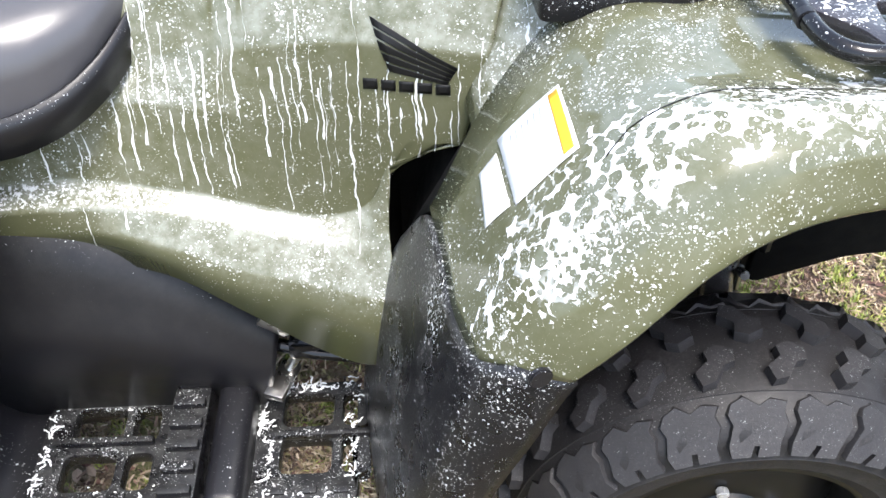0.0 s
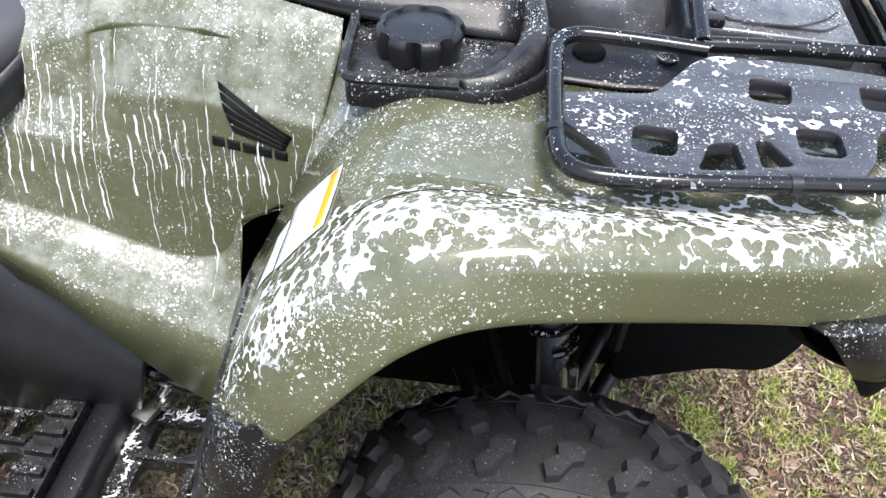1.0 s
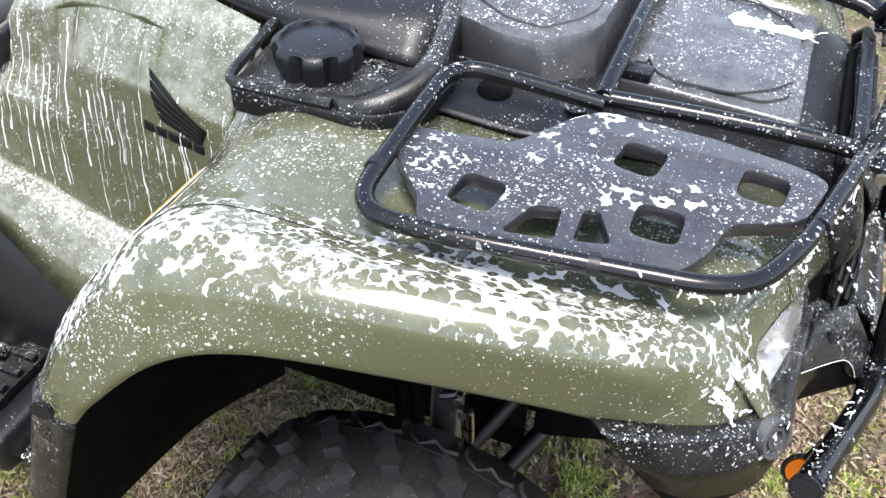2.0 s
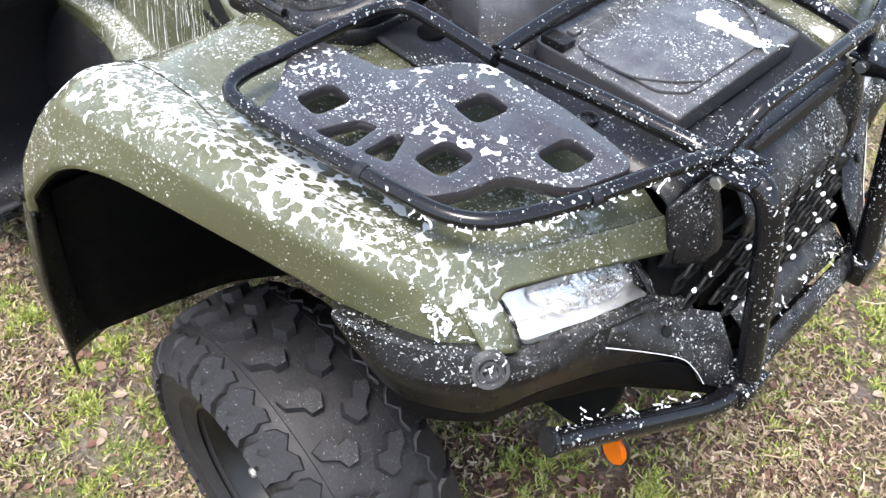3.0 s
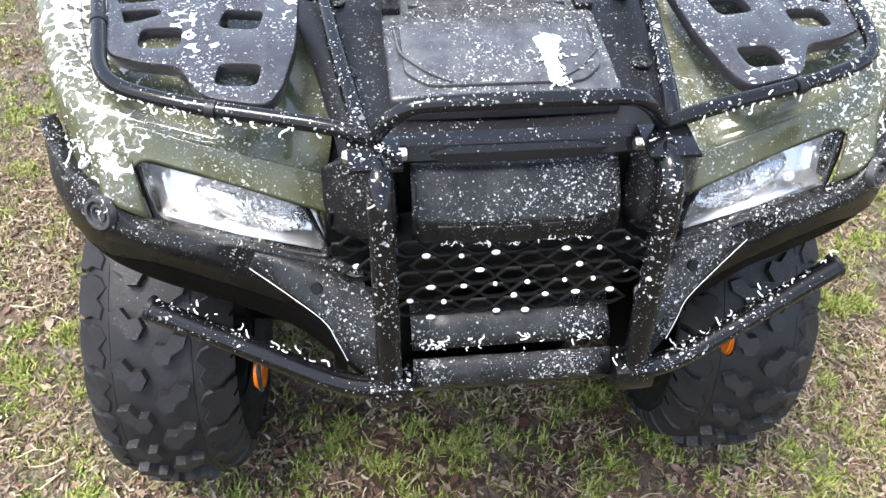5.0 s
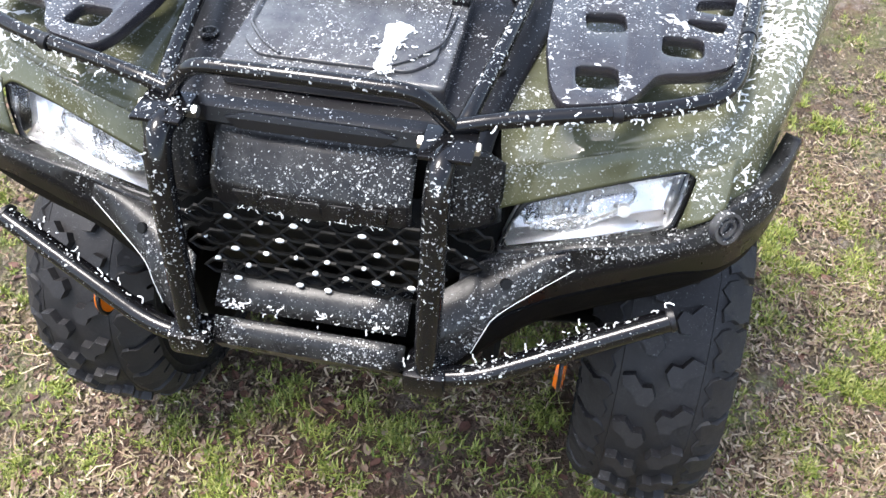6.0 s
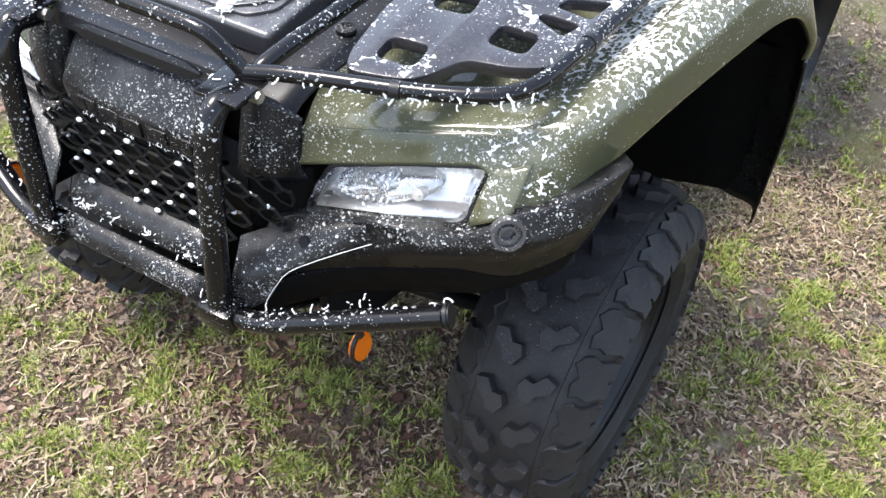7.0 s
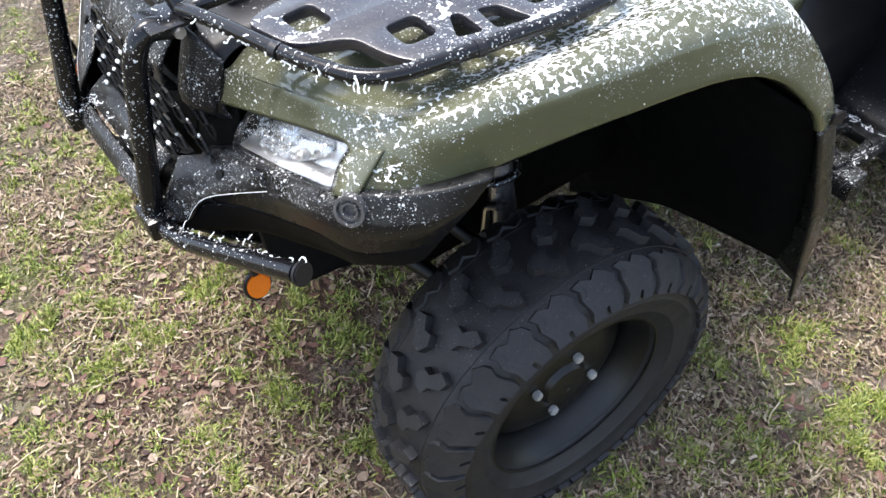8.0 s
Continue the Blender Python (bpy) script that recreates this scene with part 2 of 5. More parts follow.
def spline(pts, n):
    """n points evenly along a Catmull-Rom curve through pts."""
    p = np.array(pts, float)
    p = np.vstack([2 * p[0] - p[1], p, 2 * p[-1] - p[-2]])
    out = []
    for u in np.linspace(0, len(pts) - 1, n):
        i = min(int(u), len(pts) - 2)
        t = u - i
        a, b, c, d = p[i:i + 4]
        out.append(0.5 * (2 * b + (c - a) * t + (2 * a - 5 * b + 4 * c - d) * t * t + (3 * b - a - 3 * c + d) * t ** 3))
    return np.array(out)


def rounded(pts, r, steps=6, closed=False):
    """A polyline with its corners rounded to about radius r."""
    p = [Vector(q) for q in pts]
    out = [] if closed else [p[0]]
    rng = range(len(p)) if closed else range(1, len(p) - 1)
    for i in rng:
        a, b, c = p[i - 1], p[i], p[(i + 1) % len(p)]
        ra = min(r, (a - b).length * 0.45)
        rc = min(r, (c - b).length * 0.45)
        s, e = b + (a - b).normalized() * ra, b + (c - b).normalized() * rc
        for k in range(steps + 1):
            t = k / steps
            out.append(s * (1 - t) ** 2 + b * 2 * t * (1 - t) + e * t * t)
    if not closed:
        out.append(p[-1])
    return out


def tube(pts, r, seg=12, closed=False, bm=None, flat=1.0):
    """A round bar swept along points, with closed ends."""
    bm = bm or bmesh.new()
    p = [Vector(q) for q in pts]
    k = len(p)
    rings, side = [], None
    for i in range(k):
        a, b = (p[i - 1], p[(i + 1) % k]) if closed else (p[max(i - 1, 0)], p[min(i + 1, k - 1)])
        d = (b - a).normalized()
        if side is None:
            side = d.orthogonal().normalized()
        side = (side - d * side.dot(d)).normalized()
        up = d.cross(side)
        rings.append([bm.verts.new(p[i] + (side * math.cos(t) + up * math.sin(t) * flat) * r) for t in (2 * math.pi * j / seg for j in range(seg))])
    for i in range(k if closed else k - 1):
        a, b = rings[i], rings[(i + 1) % k]
        for j in range(seg):
            bm.faces.new((a[j], a[(j + 1) % seg], b[(j + 1) % seg], b[j]))
    if not closed:
        bm.faces.new(rings[0])
        bm.faces.new(rings[-1][::-1])
    return bm


def sheet(rows, bm=None, close=False):
    """A surface through rows of points."""
    bm = bm or bmesh.new()
    vs = [[bm.verts.new(Vector(q)) for q in row] for row in rows]
    for a, b in zip(vs, vs[1:]):
        for j in range(len(a) - 1):
            bm.faces.new((a[j], a[j + 1], b[j + 1], b[j]))
        if close:
            bm.faces.new((a[-1], a[0], b[0], b[-1]))
    return bm


def lofted(curves, nu, nv, side=1):
    """A smooth surface across guide curves: nu points along them, nv across."""
    along = [spline(sided(c, side), nu) for c in curves]
    return sheet([spline([a[i] for a in along], nv) for i in range(nu)])


def faceted(curves, nu, r, side=1, steps=4):
    """A surface along guide curves whose folds from curve to curve are rounded to r."""
    along = [spline(sided(c, side), nu) for c in curves]
    return sheet([rounded([a[i] for a in along], r, steps) for i in range(nu)])


def tightened(c):
    """A guide curve with a point added close behind its second one, for a crisp ridge."""
    p, q = c[1], c[2]
    return c[:2] + [tuple(u + 0.14 * (v - u) for u, v in zip(p, q))] + c[2:]


def block(size, at=(0, 0, 0), bevel=0.004, seg=2, turn=None, bm=None, taper=None):
    """A box with rounded edges; taper shrinks its top."""
    one = bmesh.new()
    bmesh.ops.create_cube(one, size=1.0)
    for v in one.verts:
        k = taper if taper and v.co.z > 0 else (1, 1)
        v.co = Vector((v.co.x * size[0] * k[0], v.co.y * size[1] * k[1], v.co.z * size[2]))
    if bevel:
        bmesh.ops.bevel(one, geom=list(one.edges), offset=bevel, segments=seg, profile=0.6, affect="EDGES")
    m = Matrix.Translation(at) @ (turn.to_4x4() if turn else Matrix())
    bmesh.ops.transform(one, matrix=m, verts=one.verts)
    if bm is None:
        return one
    me = bpy.data.meshes.new("tmp")
    one.to_mesh(me)
    one.free()
    bm.from_mesh(me)
    bpy.data.meshes.remove(me)
    return bm


def disc(r, depth, at, axis=(0, 0, 1), seg=24, bevel=0.002, bm=None, r2=None):
    one = bmesh.new()
    bmesh.ops.create_cone(one, cap_ends=True, segments=seg, radius1=r, radius2=r if r2 is None else r2, depth=depth)
    if bevel:
        bmesh.ops.bevel(one, geom=[e for e in one.edges if len(e.link_faces) == 2 and e.calc_face_angle() > 1.0], offset=bevel, segments=2, affect="EDGES")
    m = Matrix.Translation(at) @ Vector((0, 0, 1)).rotation_difference(Vector(axis)).to_matrix().to_4x4()
    bmesh.ops.transform(one, matrix=m, verts=one.verts)
    if bm is None:
        return one
    me = bpy.data.meshes.new("tmp")
    one.to_mesh(me)
    one.free()
    bm.from_mesh(me)
    bpy.data.meshes.remove(me)
    return bm


def plate(outline, holes, thick, bevel=0.0015):
    """A flat plate in x and y, with rounded rims and holes, as a bmesh about z = 0."""
    cu = bpy.data.curves.new("tmp", "CURVE")
    cu.dimensions, cu.fill_mode = "2D", "BOTH"
    cu.extrude, cu.bevel_depth, cu.bevel_resolution, cu.offset = thick / 2 - bevel, bevel, 1, -bevel
    for loop in [outline] + list(holes):
        sp = cu.splines.new("POLY")
        sp.points.add(len(loop) - 1)
        for q, co in zip(sp.points, loop):
            q.co = (co[0], co[1], 0, 1)
        sp.use_cyclic_u = True
    ob = bpy.data.objects.new("tmp", cu)
    me = bpy.data.meshes.new_from_object(ob)
    bpy.data.objects.remove(ob)
    bm = bmesh.new()
    bm.from_mesh(me)
    bmesh.ops.remove_doubles(bm, verts=bm.verts, dist=0.00005)
    bpy.data.meshes.remove(me)
    return bm


def moved(bm, m):
    bmesh.ops.transform(bm, matrix=m, verts=bm.verts)
    return bm


def ring2d(cx, cy, w, h, r, steps=4, turn=0.0):
    q = rounded([(cx + a * w / 2, cy + b * h / 2, 0) for a, b in ((-1, -1), (1, -1), (1, 1), (-1, 1))], r, steps, True)
    c, s = math.cos(turn), math.sin(turn)
    return [(cx + (v.x - cx) * c - (v.y - cy) * s, cy + (v.x - cx) * s + (v.y - cy) * c) for v in q]


# ---- ground ----
def ground_height(x, y):
    return 0.012 * noise.noise((x * 1.7, y * 1.7, 0.3)) + 0.006 * noise.noise((x * 7, y * 7, 1.3))


def build_ground():
    n = Net("damp_lawn_soil")
    sand = n.mix(n.noise(70.0, 5.0, 0.75), (0.075, 0.056, 0.047), (0.56, 0.47, 0.41))
    mulch = n.mix(n.noise(90.0, 4.0, 0.75, n.coords((1.0, 2.6, 1.0)), 1.2), (0.030, 0.017, 0.011), (0.34, 0.22, 0.14))
    moss = n.mix(n.noise(80.0, 4.0, 0.75), (0.040, 0.032, 0.016), (0.30, 0.245, 0.150))
    c = n.mix(n.step(n.noise(4.0, 6.0, 0.7), 0.42, 0.56), sand, mulch)
    c = n.mix(n.math("MULTIPLY", n.step(n.noise(3.1, 6.0, 0.72, n.coords((1, 1, 3))), 0.42, 0.58), 0.75), c, moss)
    wob = n.node("ShaderNodeTexNoise", 1, Vector=n.coords(), Scale=60.0, Detail=2.0)
    warp = n.node("ShaderNodeVectorMath", op="MULTIPLY_ADD", i0=wob, i1=(0.02, 0.02, 0.02), i2=n.coords((1.0, 1.7, 1.0)))
    chip = n.node("ShaderNodeSeparateColor", Color=n.voronoi(95.0, "F1", warp, "Color"))
    bits = n.ramp(chip, (0.0, (0.016, 0.011, 0.008)), (0.45, (0.075, 0.052, 0.034)), (0.8, (0.24, 0.185, 0.12)), (1.0, (0.55, 0.47, 0.38)))
    c = n.mix(n.math("MULTIPLY", n.step(n.noise(9.0, 4.0, 0.65), 0.36, 0.58), 0.72), c, bits)
    lawn = n.mix(n.noise(130.0, 4.0, 0.75), (0.050, 0.062, 0.018), (0.30, 0.33, 0.105))
    c = n.mix(n.math("MULTIPLY", n.step(n.noise(5.5, 7.0, 0.78, n.coords((1, 1, 5))), 0.47, 0.60), 0.62), c, lawn)
    pos = n.n.new("ShaderNodeSeparateXYZ")
    n.l.new(n.coords(), pos.inputs[0])
    # wet soil round the bike; its dark colour also paints in the bike's shadow
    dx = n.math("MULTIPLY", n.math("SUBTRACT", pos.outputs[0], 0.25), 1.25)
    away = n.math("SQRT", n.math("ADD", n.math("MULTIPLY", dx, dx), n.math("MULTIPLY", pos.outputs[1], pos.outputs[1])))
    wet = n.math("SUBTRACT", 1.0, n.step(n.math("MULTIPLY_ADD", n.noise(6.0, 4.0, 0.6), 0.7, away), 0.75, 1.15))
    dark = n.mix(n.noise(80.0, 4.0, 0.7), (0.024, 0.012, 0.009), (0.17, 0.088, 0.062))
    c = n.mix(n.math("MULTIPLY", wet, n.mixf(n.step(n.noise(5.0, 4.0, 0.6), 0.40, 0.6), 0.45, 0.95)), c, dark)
    h = n.math("ADD", n.noise(120.0, 4.0, 0.7), n.noise(25.0, 4.0, 0.6))
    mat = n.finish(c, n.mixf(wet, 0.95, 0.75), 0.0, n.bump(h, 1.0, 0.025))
    near = [-3.2 + 0.04 * i for i in range(161)]
    far = [4, 6, 10, 20, 50, 120, 400]
    xs = [-f for f in reversed(far)] + near + far
    ob = part("ground", sheet([[(x, y, ground_height(x, y)) for y in xs] for x in xs]), mat)
    tagged(ob, "patchy lawn of damp sandy soil, moss and dead leaves", "ground", kind="structure")
    return ob


def litter_mat(name, tones, rough=0.7):
    """A material whose pieces each take one tone out of a range, with fine mottling."""
    n = Net(name)
    rnd = n.n.new("ShaderNodeNewGeometry").outputs["Random Per Island"]
    c = n.ramp(rnd, *[(k / (len(tones) - 1), t) for k, t in enumerate(tones)])
    c = n.mix(n.math("MULTIPLY", n.noise(150.0, 3.0), 0.5), c, tuple(v * 0.6 for v in tones[0]))
    return n.finish(c, rough)


def strewn_at(rng):
    """A spot on the ground: dense close to the bike, thinning out with distance."""
    a = rng.uniform(0, 2 * math.pi)
    r = abs(rng.normal(0, 1.15)) if rng.random() < 0.93 else 1.5 + 4.5 * rng.random()
    r = math.sqrt(r * 1.35) if r < 1.35 else r
    return 0.05 + r * math.cos(a), r * math.sin(a)


def scatter(name, mat, label, count, seed, keep, make):
    """One mesh of many small pieces strewn over the ground near the bike."""
    rng = np.random.default_rng(seed)
    vs, fs = [], []
    while count > 0:
        x, y = strewn_at(rng)
        p = keep(x, y)
        if rng.random() > p:
            continue
        count -= 1
        k = len(vs)
        v, f = make(rng, x, y, ground_height(x, y), p)
        vs += v
        fs += [tuple(i + k for i in q) for q in f]
    me = bpy.data.meshes.new(name)
    me.from_pydata(vs, [], fs)
    me.materials.append(mat)
    ob = new(name, me)
    return tagged(ob, label, name.replace("_", " "), kind="stuff")


def tufted(x, y):
    v = 0.5 * noise.noise((x * 1.6, y * 1.6, 5.0)) + 1.0 * noise.noise((x * 11, y * 11, 9.0)) + 0.7 * noise.noise((x * 26, y * 26, 2.0))
    wet = 0.06 if math.hypot(x * 1.1 - 0.30, y) < 0.80 else 0.0
    return min(1.0, max(0.045, (v - 0.37 - wet) * 4.0))


def blade(rng, x, y, z, p):
    a, ln, w = rng.uniform(0, 6.28), rng.uniform(0.007, 0.025) * (0.6 + 0.5 * p), rng.uniform(0.0010, 0.0024)
    lean = rng.uniform(0.2, 1.25)
    d, q = (math.cos(a), math.sin(a)), (-math.sin(a) * w, math.cos(a) * w)
    out = []
    for t, ww in ((0, 1.0), (0.5, 0.85), (1, 0.1)):
        h, r = ln * t * math.cos(lean * (0.5 + 0.6 * t)), ln * t * math.sin(lean * (0.5 + 0.6 * t))
        out += [(x + d[0] * r + q[0] * ww, y + d[1] * r + q[1] * ww, z + h - 0.002), (x + d[0] * r - q[0] * ww, y + d[1] * r - q[1] * ww, z + h - 0.002)]
    return out, [(0, 1, 3, 2), (2, 3, 5, 4)]


def straw(rng, x, y, z, p):
    a, ln, w = rng.uniform(0, 6.28), rng.uniform(0.005, 0.022), 0.0005 + 0.0021 * rng.random() ** 2
    d, q = (math.cos(a) * ln / 2, math.sin(a) * ln / 2), (-math.sin(a) * w, math.cos(a) * w)
    h, bend = rng.uniform(0.001, 0.012), rng.uniform(-0.3, 0.3)
    out = []
    for t in (-1, 0, 1):
        zz = z + h + rng.uniform(-0.004, 0.006)
        bx, by = (-d[1] * bend, d[0] * bend) if t == 0 else (0, 0)
        out += [(x + d[0] * t + bx + q[0], y + d[1] * t + by + q[1], zz), (x + d[0] * t + bx - q[0], y + d[1] * t + by - q[1], zz + 0.001)]
    return out, [(0, 1, 3, 2), (2, 3, 5, 4)]


def twig(rng, x, y, z, p):
    """A thin bent stalk some centimetres long."""
    a, ln, w = rng.uniform(0, 6.28), rng.uniform(0.025, 0.07), rng.uniform(0.0007, 0.0016)
    bend = rng.uniform(-0.2, 0.2) * ln
    c, s = math.cos(a), math.sin(a)
    out = []
    for t, b in ((-0.5, 0.0), (0.0, bend), (0.5, 0.0)):
        px, py = x + t * ln * c - b * s, y + t * ln * s + b * c
        h = z + 0.008 + rng.uniform(0.0, 0.006)
        out += [(px - s * w, py + c * w, h), (px + s * w, py - c * w, h + 0.0008)]
    return out, [(0, 1, 3, 2), (2, 3, 5, 4)]


def leaf(rng, x, y, z, p):
    a, ln = rng.uniform(0, 6.28), 0.003 + 0.014 * rng.random() ** 3
    w = ln * rng.uniform(0.3, 0.8)
    c, s = math.cos(a), math.sin(a)
    curl = rng.uniform(-0.1, 0.35) * ln
    tilt = rng.uniform(-0.3, 0.3)
    out = []
    for u, v, e in ((-1, 0, 0.2), (-0.4, 1, 1.0), (-0.4, 0, 0.0), (-0.4, -1, 1.0), (0.4, 0.8, 1.0), (0.4, 0, 0.0), (0.4, -0.8, 1.0), (1, 0, 0.6)):
        px, py = u * ln / 2 * 2, v * w
        out.append((x + px * c - py * s, y + px * s + py * c, z + 0.005 + e * curl * 0.5 + tilt * px * 0.5))
    return out, [(0, 2, 1), (0, 3, 2), (1, 2, 5, 4), (2, 3, 6, 5), (4, 5, 7), (5, 6, 7)]


def strewn(x, y):
    damp = 0.45 if math.hypot(x - 0.25, y) < 0.75 else 1.0
    return damp * min(1.0, max(0.03, 0.42 + 1.1 * noise.noise((x * 3, y * 3, 12.0)) + 0.8 * noise.noise((x * 11, y * 11, 3.0))))


def leafy(x, y):
    near = 1.0 - min(1.0, math.hypot(x - 0.1, y) / 1.3)
    return min(1.0, max(0.12, 0.25 + near * 0.6 + 0.6 * noise.noise((x * 4, y * 4, 31.0))))


def build_tufts(mat):
    """Grass in clumps of fanned blades, all in one mesh."""
    rng = np.random.default_rng(5)
    vs, fs, count = [], [], 0
    while count < 13000:
        x, y = strewn_at(rng)
        p = tufted(x, y)
        if rng.random() > p:
            continue
        count += 1
        spread, tall = rng.uniform(0.003, 0.012), rng.uniform(0.5, 1.3)
        for b in range(int(rng.uniform(5, 26))):
            bx, by = x + rng.normal(0, spread), y + rng.normal(0, spread)
            v, f = blade(rng, bx, by, ground_height(bx, by), tall)
            k = len(vs)
            vs += v
            fs += [tuple(i + k for i in q) for q in f]
    me = bpy.data.meshes.new("grass")
    me.from_pydata(vs, [], fs)
    me.materials.append(mat)
    tagged(new("grass", me), "short bright green tufts of grass in bare soil", "grass", kind="stuff")


build_ground()
build_tufts(litter_mat("grass_blades", [(0.075, 0.115, 0.018), (0.205, 0.265, 0.042), (0.37, 0.405, 0.085), (0.50, 0.49, 0.18)], 0.5))
scatter("dead_grass", litter_mat("dead_grass_stalks", [(0.040, 0.024, 0.017), (0.13, 0.080, 0.055), (0.34, 0.245, 0.165), (0.28, 0.265, 0.11), (0.24, 0.15, 0.105), (0.46, 0.36, 0.25), (0.60, 0.51, 0.38)]), "dry straw-coloured stalks lying on soil", 170000, 6, strewn, straw)
scatter("twigs", litter_mat("twig_bark", [(0.16, 0.10, 0.06), (0.40, 0.29, 0.18), (0.64, 0.54, 0.38)]), "thin pale twigs and stalks lying on soil", 2600, 8, strewn, twig)
scatter("dead_leaves", litter_mat("dead_leaf", [(0.040, 0.018, 0.013), (0.13, 0.058, 0.042), (0.20, 0.10, 0.070), (0.26, 0.16, 0.11), (0.42, 0.33, 0.25)], 0.7), "small curled brown leaves lying on soil", 9000, 7, leafy, leaf)

# ---- quad bike ----
bike = new("quad_bike")
tagged(bike, "olive green and black quad bike covered in soap suds", "quad bike")

# guide curves of a front fender: inner edge, deck, foot of the crest, crest, shoulder, lip, inturned lip
F_INNER = [(0.350, 0.196, 0.831), (0.335, 0.200, 0.868), (0.26, 0.19, 0.892), (0.06, 0.19, 0.903), (-0.112, 0.205, 0.911), (-0.224, 0.271, 0.914), (-0.309, 0.30, 0.83), (-0.383, 0.347, 0.70)]
F_DECK = [(0.306, 0.330, 0.857), (0.293, 0.335, 0.886), (0.25, 0.34, 0.898), (0.07, 0.35, 0.906), (-0.112, 0.345, 0.918), (-0.21, 0.348, 0.914), (-0.30, 0.386, 0.83), (-0.374, 0.415, 0.70)]
F_FOOT = [(0.289, 0.395, 0.871), (0.268, 0.40, 0.896), (0.238, 0.405, 0.905), (0.08, 0.44, 0.914), (-0.06, 0.452, 0.923), (-0.205, 0.436, 0.918), (-0.308, 0.463, 0.82), (-0.367, 0.502, 0.705)]
F_CREST = [(0.305, 0.432, 0.836), (0.275, 0.445, 0.880), (0.21, 0.478, 0.921), (0.08, 0.505, 0.944), (-0.10, 0.528, 0.960), (-0.20, 0.535, 0.940), (-0.30, 0.55, 0.83), (-0.351, 0.579, 0.725)]
F_SHOULDER = [(0.282, 0.462, 0.834), (0.255, 0.470, 0.868), (0.20, 0.495, 0.905), (0.07, 0.533, 0.928), (-0.10, 0.568, 0.945), (-0.197, 0.582, 0.918), (-0.276, 0.602, 0.822), (-0.313, 0.612, 0.748)]
F_LIP = [(0.235, 0.487, 0.832), (0.215, 0.492, 0.840), (0.14, 0.514, 0.856), (0.035, 0.546, 0.874), (-0.09, 0.586, 0.890), (-0.165, 0.608, 0.866), (-0.232, 0.626, 0.80), (-0.27, 0.623, 0.747)]
FENDER = [F_INNER, F_DECK, F_FOOT, F_CREST, F_SHOULDER, F_LIP, [(x, y - 0.010, z - 0.005) for x, y, z in F_LIP]]


def build_fender(side):
    return part("front_fender", faceted([tightened(c) for c in FENDER], 72, 0.013, side, 5), green, bike, "olive green plastic fender with lacy white suds", thick=0.004)


def build_mudguard(side):
    top = [(-0.418, 0.290, 0.600), (-0.387, 0.347, 0.690), (-0.374, 0.415, 0.702), (-0.367, 0.502, 0.707), (-0.351, 0.577, 0.727), (-0.313, 0.610, 0.752), (-0.268, 0.620, 0.744)]
    up = [(-0.432, 0.285, 0.56), (-0.415, 0.345, 0.62), (-0.405, 0.415, 0.62), (-0.395, 0.50, 0.625), (-0.378, 0.585, 0.635), (-0.345, 0.618, 0.65), (-0.297, 0.623, 0.665)]
    mid = [(-0.452, 0.285, 0.49), (-0.44, 0.345, 0.52), (-0.43, 0.415, 0.52), (-0.42, 0.50, 0.53), (-0.405, 0.585, 0.53), (-0.385, 0.621, 0.54), (-0.335, 0.624, 0.56)]
    low = [(-0.470, 0.285, 0.41), (-0.46, 0.345, 0.42), (-0.45, 0.415, 0.42), (-0.44, 0.50, 0.43), (-0.425, 0.575, 0.43), (-0.405, 0.617, 0.42), (-0.368, 0.622, 0.42)]
    hem = [(-0.484, 0.285, 0.275), (-0.476, 0.345, 0.29), (-0.468, 0.415, 0.30), (-0.457, 0.50, 0.315), (-0.437, 0.570, 0.32), (-0.415, 0.612, 0.33), (-0.398, 0.620, 0.305)]
    ob = part("mudguard", lofted([top, up, mid, low, hem], 24, 24, side), black, bike, "grained black plastic mudguard", thick=0.005)
    part("bolt", disc(0.011, 0.006, (-0.300, side * 0.622, 0.754), (0.25, side, 0.1), 20, 0.0015), black_plain, ob)
    return ob


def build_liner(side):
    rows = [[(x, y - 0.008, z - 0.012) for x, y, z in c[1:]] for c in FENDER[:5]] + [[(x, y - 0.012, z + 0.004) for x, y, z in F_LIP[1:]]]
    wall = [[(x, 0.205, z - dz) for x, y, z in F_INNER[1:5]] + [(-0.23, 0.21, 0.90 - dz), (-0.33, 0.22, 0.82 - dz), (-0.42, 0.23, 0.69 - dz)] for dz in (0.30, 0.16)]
    part("arch_liner", lofted(wall + rows, 40, 40, side), liner_shade_mat, bike, "matt black wheel arch liner", thick=0.003)
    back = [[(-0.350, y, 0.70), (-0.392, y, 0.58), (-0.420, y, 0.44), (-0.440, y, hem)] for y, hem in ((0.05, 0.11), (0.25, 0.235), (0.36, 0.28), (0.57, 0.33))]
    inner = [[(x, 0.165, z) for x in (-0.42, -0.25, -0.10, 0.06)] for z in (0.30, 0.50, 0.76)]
    part("arch_inner_wall", lofted(inner, 10, 8, side), liner_shade_mat, bike, thick=0.003)
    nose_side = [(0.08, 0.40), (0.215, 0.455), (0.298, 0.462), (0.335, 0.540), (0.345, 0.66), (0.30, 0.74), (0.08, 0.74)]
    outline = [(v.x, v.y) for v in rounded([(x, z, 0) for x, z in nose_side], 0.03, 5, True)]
    part("frame_side_plate", moved(plate(outline, [], 0.016, 0.003), Matrix.Translation((0, side * 0.2, 0)) @ Matrix.Rotation(radians(90), 4, "X")), liner_shade_mat, bike, "black frame plate behind the front fascia")
    part("arch_back", lofted(back, 12, 10, side), liner_shade_mat, bike, thick=0.003)


for s in (-1, 1):
    build_fender(s)
    build_mudguard(s)
    build_liner(s)


